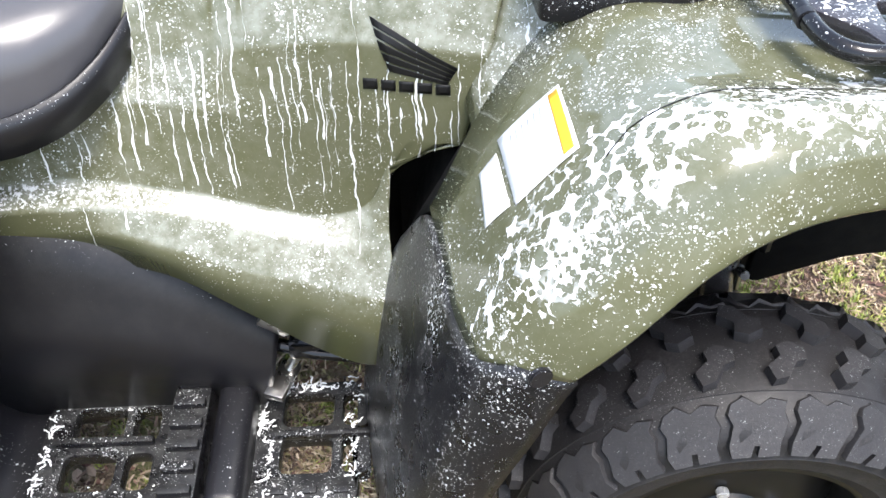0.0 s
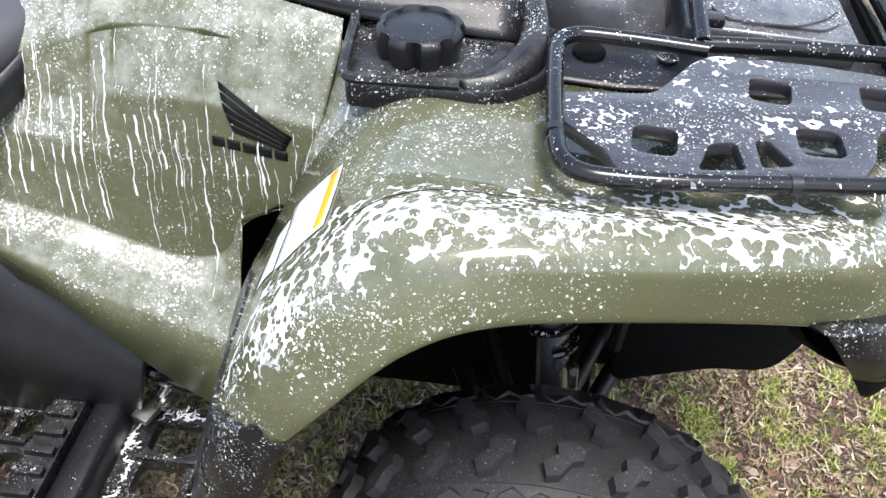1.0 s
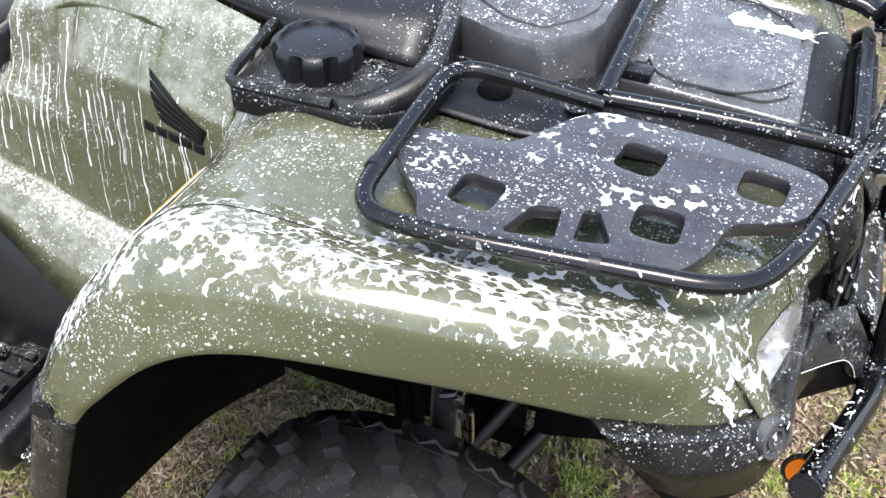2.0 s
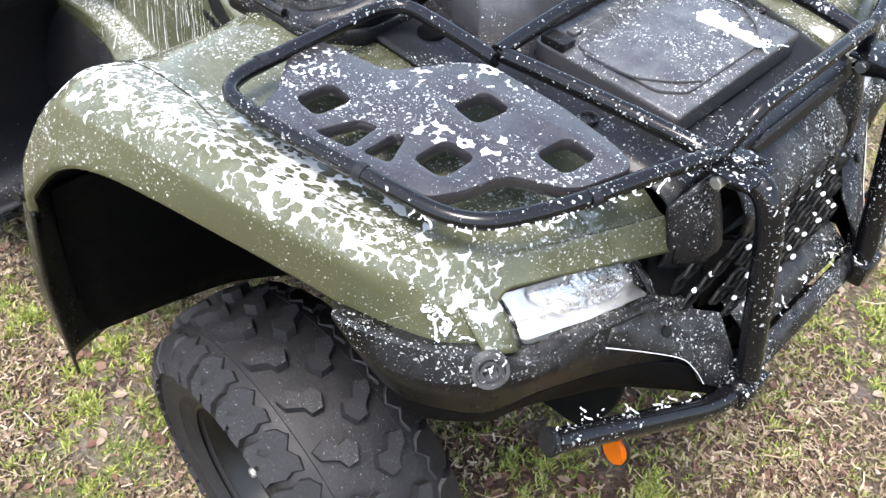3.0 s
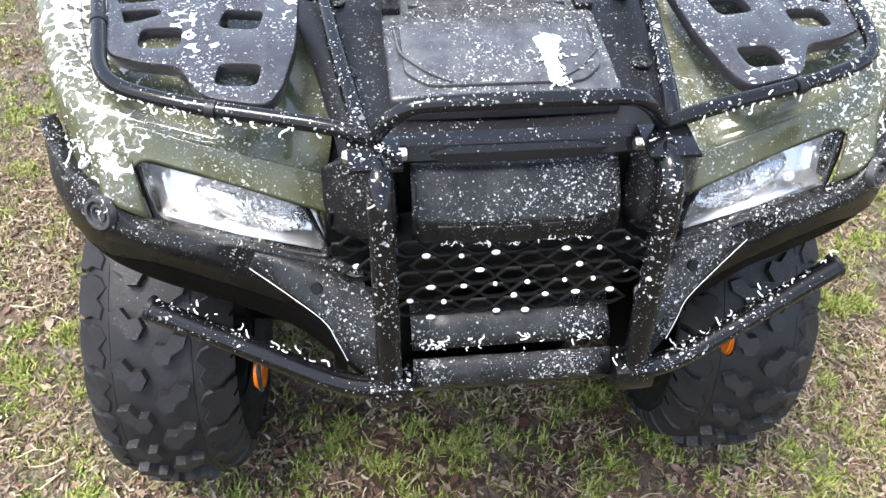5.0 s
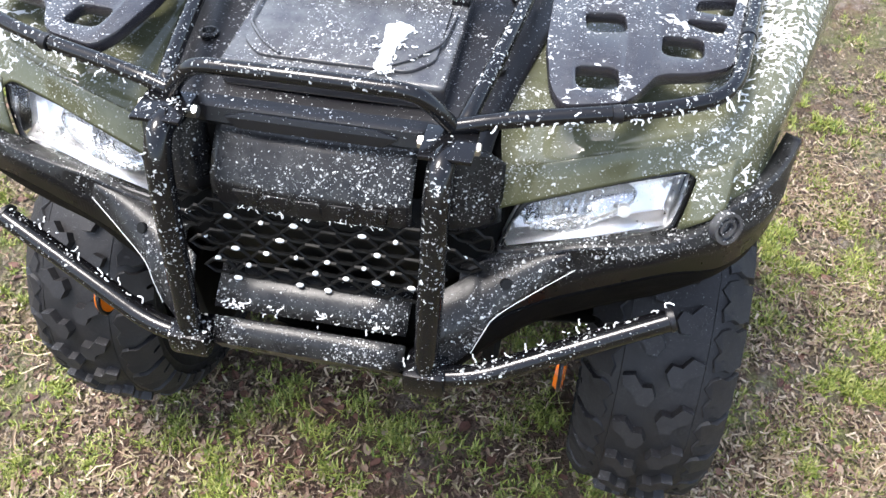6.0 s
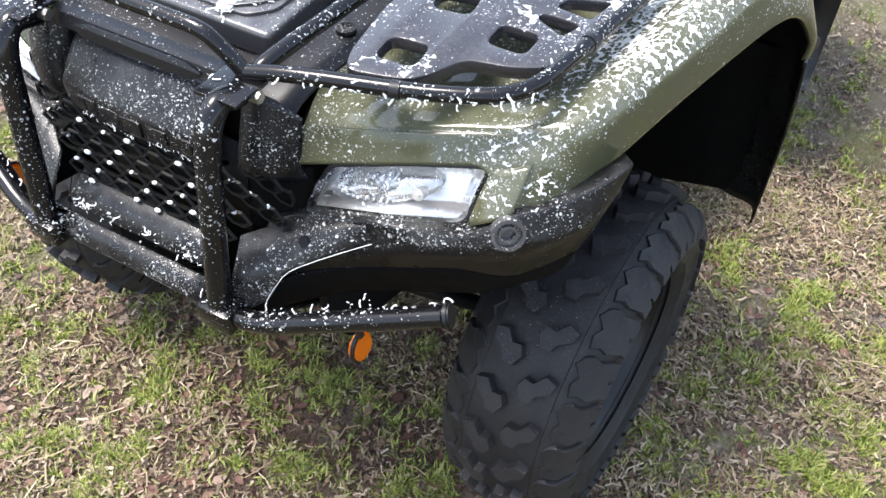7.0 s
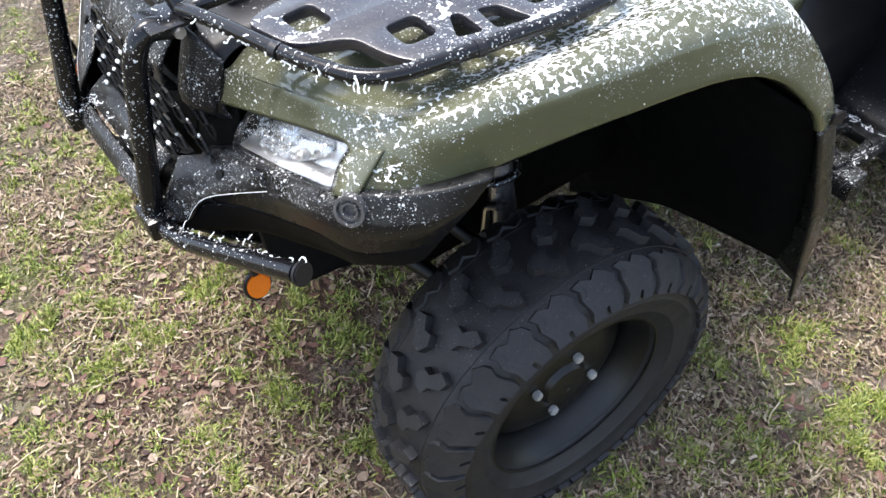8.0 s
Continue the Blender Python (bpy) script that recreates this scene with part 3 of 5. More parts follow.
def build_side_cover(side):
    top = [(-0.297, 0.198, 0.946), (-0.40, 0.172, 0.955), (-0.47, 0.148, 0.957), (-0.60, 0.10, 0.955), (-0.72, 0.07, 0.93), (-0.85, 0.07, 0.87), (-1.10, 0.07, 0.80)]
    brow = [(-0.296, 0.222, 0.922), (-0.42, 0.201, 0.917), (-0.50, 0.190, 0.905), (-0.60, 0.175, 0.895), (-0.70, 0.165, 0.855), (-0.85, 0.18, 0.78), (-1.10, 0.20, 0.72)]
    belly = [(-0.315, 0.262, 0.84), (-0.42, 0.245, 0.845), (-0.50, 0.228, 0.84), (-0.60, 0.205, 0.82), (-0.70, 0.188, 0.79), (-0.85, 0.20, 0.73), (-1.10, 0.22, 0.69)]
    low = [(-0.343, 0.262, 0.722), (-0.42, 0.252, 0.728), (-0.50, 0.240, 0.730), (-0.60, 0.225, 0.742), (-0.70, 0.212, 0.755), (-0.85, 0.205, 0.755), (-1.10, 0.22, 0.72)]
    hip = [(-0.430, 0.252, 0.690), (-0.46, 0.250, 0.622), (-0.52, 0.248, 0.602), (-0.60, 0.241, 0.616), (-0.70, 0.234, 0.640), (-0.85, 0.230, 0.656), (-1.10, 0.25, 0.645)]
    ledge = [(-0.434, 0.274, 0.600), (-0.46, 0.282, 0.580), (-0.52, 0.278, 0.582), (-0.60, 0.268, 0.600), (-0.72, 0.262, 0.630), (-0.85, 0.264, 0.640), (-1.10, 0.275, 0.628)]
    skirt = [(-0.428, 0.325, 0.53), (-0.46, 0.322, 0.53), (-0.54, 0.308, 0.545), (-0.62, 0.300, 0.565), (-0.74, 0.280, 0.602), (-0.85, 0.264, 0.600), (-1.10, 0.26, 0.575)]
    foot = [(-0.440, 0.355, 0.435), (-0.48, 0.352, 0.435), (-0.55, 0.330, 0.455), (-0.63, 0.315, 0.51), (-0.72, 0.290, 0.552), (-0.85, 0.245, 0.535), (-1.10, 0.24, 0.525)]
    bm = faceted([top, brow, belly, low, hip, ledge, skirt, foot], 110, 0.006, side, 5)
    line = spline(CREASE, 60)
    for v in bm.verts:
        z = np.interp(v.co.x, line[:, 0], line[:, 2])
        d = z - v.co.z
        if v.co.x < line[0, 0] or d < -0.004 or d > 0.12:
            continue
        end = min(1.0, (v.co.x - line[0, 0]) / 0.06)
        v.co.y -= side * 0.009 * end * min(1.0, max(0.0, (d + 0.004) / 0.010)) * max(0.0, 1 - d / 0.11) ** 1.5
    ob = part("side_cover", bm, green_side, bike, "olive green tank cover streaked with running suds", thick=0.004)
    fill = [[(-0.300, 0.204, 0.925), (-0.306, 0.232, 0.880), (-0.340, 0.262, 0.785)], [(-0.262, 0.240, 0.920), (-0.285, 0.262, 0.880), (-0.338, 0.295, 0.785)], [(-0.222, 0.275, 0.911), (-0.264, 0.288, 0.872), (-0.336, 0.328, 0.782)]]
    part("infill_panel", lofted(fill, 12, 10, side), green_side, bike, thick=0.003)
    return ob


# fold line across a side cover
CREASE = [(-0.757, 0.0, 0.772), (-0.69, 0.0, 0.815), (-0.643, 0.0, 0.856), (-0.610, 0.0, 0.888), (-0.56, 0.0, 0.905), (-0.479, 0.0, 0.912), (-0.382, 0.0, 0.904), (-0.300, 0.0, 0.901)]
covers = {s: build_side_cover(s) for s in (-1, 1)}


# ---- rack ----
def build_rack(side):
    loop = [(0.100, 0.208, 0.952), (0.02, 0.205, 0.956), (-0.062, 0.205, 0.958), (-0.060, 0.33, 0.958), (-0.054, 0.460, 0.958), (0.03, 0.460, 0.957), (0.265, 0.424, 0.953), (0.303, 0.345, 0.950), (0.340, 0.20, 0.944), (0.352, 0.150, 0.936)]
    rack = part("rack_tube", tube(rounded(sided(loop, side), 0.05, 8), 0.0088, 12), tube_mat, bike, "black steel rack tube spotted with suds")
    outline = [(-0.056, 0.322), (0.038, 0.310), (0.080, 0.243), (0.104, 0.222), (0.21, 0.225), (0.29, 0.238), (0.318, 0.252), (0.303, 0.31), (0.288, 0.325), (0.243, 0.346), (0.232, 0.392), (0.214, 0.424), (0.02, 0.452), (0.000, 0.448), (-0.012, 0.415), (-0.038, 0.388), (-0.056, 0.368)]
    out2 = [(v.x, v.y) for v in rounded([(x, y, 0) for x, y in outline], 0.014, 4, True)]
    holes = [ring2d(x, y, 0.040, 0.044, 0.011, 4, a) for x, y, a in ((0.153, 0.286, 0.15), (0.034, 0.392, 0.1), (0.186, 0.371, 0.0), (0.262, 0.284, 0.1))]
    for tri in (((0.070, 0.432), (0.084, 0.390), (0.107, 0.383), (0.112, 0.425)), ((0.127, 0.420), (0.126, 0.378), (0.137, 0.374), (0.156, 0.412))):
        holes.append([(v.x, v.y) for v in rounded([(x, y, 0) for x, y in tri], 0.006, 3, True)])
    bm = plate([(x, side * y) for x, y in out2], [[(x, side * y) for x, y in h] for h in holes], 0.016, 0.003)
    moved(bm, Matrix.Translation((0, 0, 0.9475)))
    part("rack_plate", bm, rack_mat, bike, "black plastic rack plate with square holes and foam", smooth=True)
    for q, d in (((-0.058, 0.40, 0.958), (0, 1, 0)), ((0.150, 0.4415, 0.955), (1, -0.15, 0)), ((0.314, 0.308, 0.949), (0.3, -1, 0))):
        a, b = Vector(q), Vector(d).normalized() * 0.005
        part("tube_sleeve", tube(sided([a - b, a + b], side), 0.0097, 12), black_plain, rack)
    rail = [(0.095, 0.195, 0.952), (0.20, 0.183, 0.950), (0.318, 0.166, 0.942), (0.345, 0.160, 0.935)]
    part("rack_rail", tube(spline(sided(rail, side), 14), 0.0095, 12), tube_mat, bike)


for s in (-1, 1):
    build_rack(s)
part("rack_cross_tube", tube([(0.095, y, 0.955 + 0.012 * (1 - (y / 0.2) ** 2)) for y in np.linspace(-0.20, 0.20, 20)], 0.0095, 12), tube_mat, bike)
hoop = [(0.352, -0.150, 0.936), (0.358, -0.132, 0.962), (0.361, -0.112, 0.979), (0.364, 0, 0.982), (0.361, 0.112, 0.979), (0.358, 0.132, 0.962), (0.352, 0.150, 0.936)]
part("rack_front_hoop", tube(rounded(hoop, 0.02, 5), 0.0088, 12), tube_mat, bike)


def revolve(profile, seg, bm=None):
    """A ring about the y axis from (radius, y) pairs."""
    bm = bm or bmesh.new()
    rows = [[(r * math.cos(a), y, r * math.sin(a)) for r, y in profile] for a in (2 * math.pi * j / seg for j in range(seg))]
    vs = [[bm.verts.new(q) for q in row] for row in rows]
    for i in range(seg):
        a, b = vs[i], vs[(i + 1) % seg]
        for j in range(len(profile) - 1):
            bm.faces.new((a[j], a[j + 1], b[j + 1], b[j]))
    return bm


# ---- storage lid and middle hood ----
def build_middle():
    hood = lofted([
        [(-0.122, -0.236, 0.922), (0.000, -0.238, 0.914), (0.060, -0.232, 0.912), (0.280, -0.190, 0.890), (0.338, -0.185, 0.865)],
        [(-0.122, -0.162, 0.921), (0.000, -0.165, 0.923), (0.150, -0.160, 0.912), (0.280, -0.155, 0.900), (0.338, -0.150, 0.885)],
        [(-0.122, 0.000, 0.921), (0.000, 0.000, 0.923), (0.150, 0.000, 0.905), (0.280, 0.000, 0.895), (0.338, 0.000, 0.885)],
        [(-0.122, 0.162, 0.921), (0.000, 0.165, 0.923), (0.150, 0.160, 0.912), (0.280, 0.155, 0.900), (0.338, 0.150, 0.885)],
        [(-0.122, 0.236, 0.922), (0.000, 0.238, 0.914), (0.060, 0.232, 0.912), (0.280, 0.190, 0.890), (0.338, 0.185, 0.865)],
    ], 20, 30)
    part("middle_hood", hood, black_plain, bike, "black plastic hood between the rack rails", thick=0.004)
    hood_ob = bike.children[-1]
    for sy in (-1, 1):
        part("hood_vent", disc(0.019, 0.005, (-0.022, sy * 0.184, 0.9245), (0, sy * 0.1, 1), 24, 0.001), liner_shade_mat, hood_ob)
        ring = revolve([(0.012, -0.002), (0.012, 0.002), (0.008, 0.003), (0.006, -0.001), (0.0005, -0.001)], 20)
        part("hood_screw", moved(ring, Matrix.Translation((0.066, sy * 0.180, 0.9225)) @ Matrix.Rotation(radians(90), 4, "X")), black, hood_ob)
        part("hood_screw", moved(revolve([(0.012, -0.002), (0.012, 0.002), (0.008, 0.003), (0.006, -0.001), (0.0005, -0.001)], 20), Matrix.Translation((0.205, sy * 0.172, 0.912)) @ Matrix.Rotation(radians(90), 4, "X")), black, hood_ob)
    tilt = Matrix.Rotation(radians(2.5), 3, "Y")
    lid = part("storage_lid", block((0.200, 0.255, 0.034), (0.185, 0, 0.920), 0.007, 3, tilt), cowl_mat, bike, "black plastic storage lid with a patch of foam")
    oct_ = [(v.x, v.y) for v in rounded([(-0.075, -0.069, 0.007), (-0.051, -0.109, 0.008), (0.060, -0.110, 0.010), (0.085, -0.085, 0.010), (0.085, 0.085, 0.010), (0.060, 0.110, 0.010), (-0.051, 0.109, 0.008), (-0.075, 0.069, 0.007)], 0.01, 3, True)]
    part("lid_panel", moved(plate(oct_, [], 0.006, 0.002), Matrix.Translation((0.185, 0, 0.9385)) @ tilt.to_4x4()), cowl_mat, lid)
    part("lid_rib", block((0.012, 0.19, 0.006), (0.112, 0, 0.9425), 0.002), cowl_mat, lid)
    for sy in (-1, 1):
        ridge = [(0.268, sy * 0.060, 0.9395), (0.250, sy * 0.085, 0.9405), (0.215, sy * 0.112, 0.9415), (0.150, sy * 0.116, 0.9435)]
        part("lid_ridge", tube(rounded(ridge, 0.012, 3), 0.0022, 6), cowl_mat, lid)
        part("lid_clip", block((0.035, 0.022, 0.012), (0.112, sy * 0.116, 0.943), 0.003), black, lid)
    corner = [(0.078, -0.085), (0.070, -0.105), (0.022, -0.152), (-0.020, -0.152), (-0.11, -0.120), (-0.11, 0.120), (-0.020, 0.152), (0.022, 0.152), (0.070, 0.105), (0.078, 0.085)]
    ring = [(v.x, v.y) for v in rounded([(x, y, 0) for x, y in corner], 0.008, 3, True)]
    cowl = plate(ring, [], 0.060, 0.007)
    for v in cowl.verts:
        if v.co.z > 0:
            v.co.x -= 0.012
            v.co.y *= 0.93
            v.co.z += 0.10 * (0.14 - abs(v.co.y)) if abs(v.co.y) < 0.14 else 0.0
    cowl = part("meter_cowl", moved(cowl, Matrix.Translation((0, 0, 0.938))), cowl_mat, bike, "black plastic cowl before the handlebar")
    hexa = [(0.052, -0.060), (0.040, -0.085), (0.006, -0.118), (-0.040, -0.112), (-0.09, -0.080), (-0.09, 0.080), (-0.040, 0.112), (0.006, 0.118), (0.040, 0.085), (0.052, 0.060)]
    pan = plate([(v.x, v.y) for v in rounded([(x, y, 0) for x, y in hexa], 0.006, 3, True)], [], 0.006, 0.002)
    for v in pan.verts:
        v.co.z += 0.968 + 0.0005 + 0.093 * (0.14 - abs(v.co.y))
    part("cowl_panel", pan, cowl_mat, cowl)
    console = lofted([
        [(-0.10, -0.195, 0.935), (-0.28, -0.190, 0.945), (-0.40, -0.165, 0.954), (-0.47, -0.140, 0.956), (-0.58, -0.09, 0.955)],
        [(-0.10, -0.13, 0.975), (-0.28, -0.165, 0.970), (-0.40, -0.140, 0.972), (-0.47, -0.12, 0.970), (-0.58, -0.07, 0.966)],
        [(-0.10, 0.0, 0.975), (-0.28, 0.0, 0.975), (-0.40, 0.0, 0.975), (-0.47, 0.0, 0.972), (-0.58, 0.0, 0.968)],
        [(-0.10, 0.13, 0.975), (-0.28, 0.165, 0.970), (-0.40, 0.140, 0.972), (-0.47, 0.12, 0.970), (-0.58, 0.07, 0.966)],
        [(-0.10, 0.195, 0.935), (-0.28, 0.190, 0.945), (-0.40, 0.165, 0.954), (-0.47, 0.140, 0.956), (-0.58, 0.09, 0.955)],
    ], 24, 24)
    part("tank_top_cover", console, black_plain, bike, "black plastic tank top cover", thick=0.004)


build_middle()


# ---- fuel filler ----
def build_filler():
    base = [(-0.274, -0.308), (-0.135, -0.305), (-0.106, -0.295), (-0.066, -0.255), (-0.060, -0.17), (-0.285, -0.17)]
    ring = [(v.x, v.y) for v in rounded([(x, y, 0) for x, y in base], 0.012, 4, True)]
    tray = part("filler_tray", moved(plate(ring, [], 0.030, 0.004), Matrix.Translation((0, 0, 0.918))), black, bike, "black plastic filler surround")
    rim_pts = [(-0.150, 0.300), (-0.112, 0.288), (-0.078, 0.248), (-0.072, 0.20), (-0.085, 0.13)]
    zs = (0.940, 0.946, 0.958, 0.972, 0.985)
    wall = faceted([
        [(x + 0.004, y + 0.004, 0.925) for x, y in rim_pts],
        [(x, y, z - 0.006) for (x, y), z in zip(rim_pts, zs)],
        [(x - 0.008, y - 0.005, z) for (x, y), z in zip(rim_pts, zs)],
        [(x - 0.022, y - 0.015, z - 0.006) for (x, y), z in zip(rim_pts, zs)],
        [(x - 0.032, y - 0.022, 0.932) for x, y in rim_pts],
    ], 24, 0.003, -1, 2)
    part("filler_wall", wall, black, tray, thick=0.003)
    lip = [(-0.155, -0.300, 0.938), (-0.268, -0.303, 0.936), (-0.278, -0.295, 0.937), (-0.284, -0.19, 0.948)]
    part("filler_rim", tube(rounded(lip, 0.012, 4), 0.006, 8), black, tray)
    rows = []
    for h, k in ((0.0, 0.90), (0.014, 0.98), (0.022, 1.0), (0.026, 0.985), (0.029, 0.92), (0.030, 0.80), (0.027, 0.76), (0.028, 0.40), (0.029, 0.0)):
        row = []
        for j in range(72):
            a = 2 * math.pi * j / 72
            scallop = 1 - (0.20 if h < 0.0275 else 0.06) * max(0.0, math.cos(8 * a)) ** 1.5 * (1.0 if k > 0.78 else 0.0)
            row.append((-0.206 + 0.049 * k * scallop * math.cos(a), -0.232 + 0.049 * k * scallop * math.sin(a), 0.933 + 1.15 * h))
        rows.append(row)
    part("fuel_cap", sheet(rows, None, True), black_plain, tray, "scalloped black fuel cap")


build_filler()


# ---- front end ----
def build_front(side):
    top = [(0.372, 0.165, 0.745), (0.353, 0.200, 0.758), (0.349, 0.250, 0.772), (0.345, 0.292, 0.785), (0.339, 0.350, 0.794), (0.334, 0.405, 0.812), (0.311, 0.441, 0.838), (0.285, 0.471, 0.844), (0.242, 0.500, 0.850), (0.194, 0.522, 0.858)]
    mid = [(0.408, 0.165, 0.712), (0.376, 0.205, 0.738), (0.362, 0.250, 0.748), (0.349, 0.292, 0.757), (0.345, 0.350, 0.780), (0.339, 0.405, 0.800), (0.322, 0.446, 0.812), (0.296, 0.479, 0.815), (0.256, 0.505, 0.820), (0.213, 0.516, 0.830)]
    edge = [(0.430, 0.165, 0.668), (0.398, 0.207, 0.702), (0.372, 0.250, 0.714), (0.358, 0.290, 0.725), (0.347, 0.340, 0.742), (0.341, 0.395, 0.766), (0.325, 0.446, 0.768), (0.298, 0.477, 0.776), (0.268, 0.498, 0.784), (0.241, 0.504, 0.790)]
    low = [(0.436, 0.165, 0.640), (0.392, 0.205, 0.645), (0.350, 0.250, 0.650), (0.322, 0.300, 0.652), (0.300, 0.345, 0.655), (0.302, 0.402, 0.690), (0.308, 0.444, 0.732), (0.288, 0.472, 0.742), (0.273, 0.486, 0.748), (0.262, 0.491, 0.753)]
    tuck = [(x - 0.020, y, z + 0.001) for x, y, z in top[:6]] + [(x - 0.014, y - 0.014, z - 0.004) for x, y, z in top[6:]]
    fascia = part("front_fascia", faceted([tuck, top, mid, edge], 110, 0.002, side, 2), black, bike, "grained black front fascia dotted with suds", thick=0.004, sharp=16)
    under = [[(x - 0.05, y - 0.02, z + 0.01) for x, y, z in low[1:6]], [(x - 0.09, y - 0.05, z + 0.06) for x, y, z in low[1:6]]]
    hem = [tuple(p + 0.06 * (q - p) - 0.001 * (i == 0) for i, (p, q) in enumerate(zip(a, b))) for a, b in zip(edge, low)]
    # same plastic as the fascia; its shade is put into the darker material
    part("lower_valance", lofted([hem, [tuple((p + q) / 2 for p, q in zip(a, b)) for a, b in zip(edge, low)], low], 110, 8, side), shaded_fascia_mat, fascia, "lower face of the black fascia, darkened for shade", thick=0.003)
    # underside takes the near-black liner colour, which paints in its shade
    part("fascia_underside", lofted([low[1:6]] + under, 40, 8, side), liner_shade_mat, fascia, thick=0.003)
    # proud block between the lamp and the foot of the bull bar, with a raised rim
    rim_low = [(0.447, 0.150, 0.643), (0.424, 0.188, 0.672), (0.414, 0.199, 0.697), (0.400, 0.212, 0.716), (0.376, 0.250, 0.738), (0.350, 0.292, 0.758)]
    rim_mid = [(0.431, 0.146, 0.690), (0.412, 0.182, 0.705), (0.399, 0.195, 0.722), (0.385, 0.212, 0.736), (0.366, 0.250, 0.755), (0.350, 0.289, 0.767)]
    rim_top = [(0.400, 0.144, 0.736), (0.375, 0.178, 0.750), (0.362, 0.190, 0.757), (0.358, 0.206, 0.761), (0.354, 0.246, 0.771), (0.349, 0.284, 0.779)]
    pod = part("fascia_block", faceted([rim_top, rim_mid, rim_low, [(x - 0.012, y - 0.004, z - 0.001) for x, y, z in rim_low]], 40, 0.004, side, 3), black, fascia, thick=0.004, sharp=16)
    part("soap_line", tube(spline(sided([(x + 0.002, y + 0.001, z - 0.001) for x, y, z in rim_low[1:]], side), 30), 0.0005, 6), suds, pod, "thin line of soap along the rim")
    ring = revolve([(0.0005, -0.002), (0.007, -0.002), (0.0075, 0.005), (0.010, 0.005), (0.0105, 0.001), (0.014, 0.001), (0.0145, 0.006), (0.018, 0.006), (0.019, -0.004)], 28)
    turn = Vector((0, 1, 0)).rotation_difference(Vector((0.8, side * 0.55, 0.35))).to_matrix().to_4x4()
    part("bolt", moved(ring, Matrix.Translation((0.322, side * 0.443, 0.826)) @ turn), cowl_mat, fascia)
    part("screw_hole", disc(0.007, 0.006, (0.378, side * 0.219, 0.745), (0.8, side * 0.2, 0.55), 16, 0.001), decal, fascia)
    # headlamp
    quad = [[(0.347, 0.201, 0.762), (0.338, 0.300, 0.782), (0.313, 0.389, 0.803)], [(0.341, 0.212, 0.795), (0.321, 0.310, 0.827), (0.302, 0.396, 0.844)], [(0.324, 0.226, 0.824), (0.304, 0.315, 0.850), (0.285, 0.402, 0.870)]]
    wall = [quad[0], [(x - 0.020, y, z + 0.002) for x, y, z in quad[0]], [(x - 0.034, y, z - 0.004) for x, y, z in quad[1]], [(x - 0.024, y, z - 0.002) for x, y, z in quad[2]], quad[2]]
    bowl_bm = faceted([[(x - 0.004, y, z - 0.003) for x, y, z in c] for c in wall], 40, 0.006, side, 4)
    for v in bowl_bm.verts:
        if 0.375 < abs(v.co.y) < 0.386:
            v.co.x += 0.006
    lamp = part("headlamp", bowl_bm, chrome, bike, "clear headlamp with ribbed reflector", thick=0.0015)
    # ribbed dome inside, leaning with the lens, and a flat strip below it
    dome = bmesh.new()
    rows = []
    for i in range(13):
        b = i / 12 * math.pi / 2
        row = []
        for j in range(97):
            a = 2 * math.pi * j / 96
            y = 0.286 + 0.062 * math.sin(b) * math.cos(a)
            up = 0.024 * math.sin(b) * math.sin(a)
            rib = 0.0030 * math.sin((y - 0.35 * up) * 2 * math.pi / 0.0085) * (1.0 if y < 0.300 else 0.0)
            row.append((0.297 + 0.020 * math.cos(b) - 0.55 * up - 0.22 * (y - 0.286) + rib, side * y, 0.807 + 0.8 * up + 0.24 * (y - 0.286)))
        rows.append(row)
    sheet(rows, dome)
    part("reflector_dome", dome, dome_mat, lamp, "ribbed silver reflector dome")
    strip = [[(x, y, 0.770 + (y - 0.21) * 0.22), (x - 0.022, y, 0.774 + (y - 0.21) * 0.22)] for x, y in ((0.341, 0.212), (0.330, 0.30), (0.312, 0.380))]
    part("lamp_shelf", sheet([[(x, side * y, z) for x, y, z in r] for r in strip]), chrome, lamp, thick=0.002)
    part("bulb", disc(0.007, 0.018, (0.316, side * 0.335, 0.825), (0.8, 0, 0.3), 16, 0.004), chrome, lamp)
    out = [quad[0][2], quad[1][2], quad[2][2]]
    part("lamp_shroud", lofted([[(x + 0.001, y + 0.003, z) for x, y, z in out], [(x - 0.02, y + 0.010, z - 0.006) for x, y, z in out], [(x - 0.05, y + 0.014, z - 0.02) for x, y, z in out]], 12, 8, side), liner_shade_mat, lamp, thick=0.002)
    lens = part("lens", lofted(quad, 24, 12, side), lens_mat, lamp, "clear plastic lens", thick=0.002)
    lens.visible_shadow = False
    rim = rounded(sided([quad[0][0], quad[0][1], quad[0][2], quad[2][2], quad[2][1], quad[2][0]], side), 0.012, 4, True)
    part("seal", tube(rim, 0.0034, 8, True), black_plain, lamp)
    lip = [(0.350, 0.203, 0.753), (0.341, 0.300, 0.774), (0.320, 0.391, 0.795)]
    part("lower_seal", tube(spline(sided(lip, side), 16), 0.0055, 8), black_plain, lamp)
    gap = [[(0.318, 0.394, 0.806), (0.307, 0.401, 0.846), (0.290, 0.406, 0.872)], [(0.322, 0.418, 0.828), (0.306, 0.424, 0.850), (0.284, 0.426, 0.878)], [(0.312, 0.440, 0.835), (0.296, 0.442, 0.858), (0.275, 0.443, 0.884)]]
    part("fender_corner", lofted(gap, 8, 8, side), green, bike, "olive green corner beside the headlamp", thick=0.003)
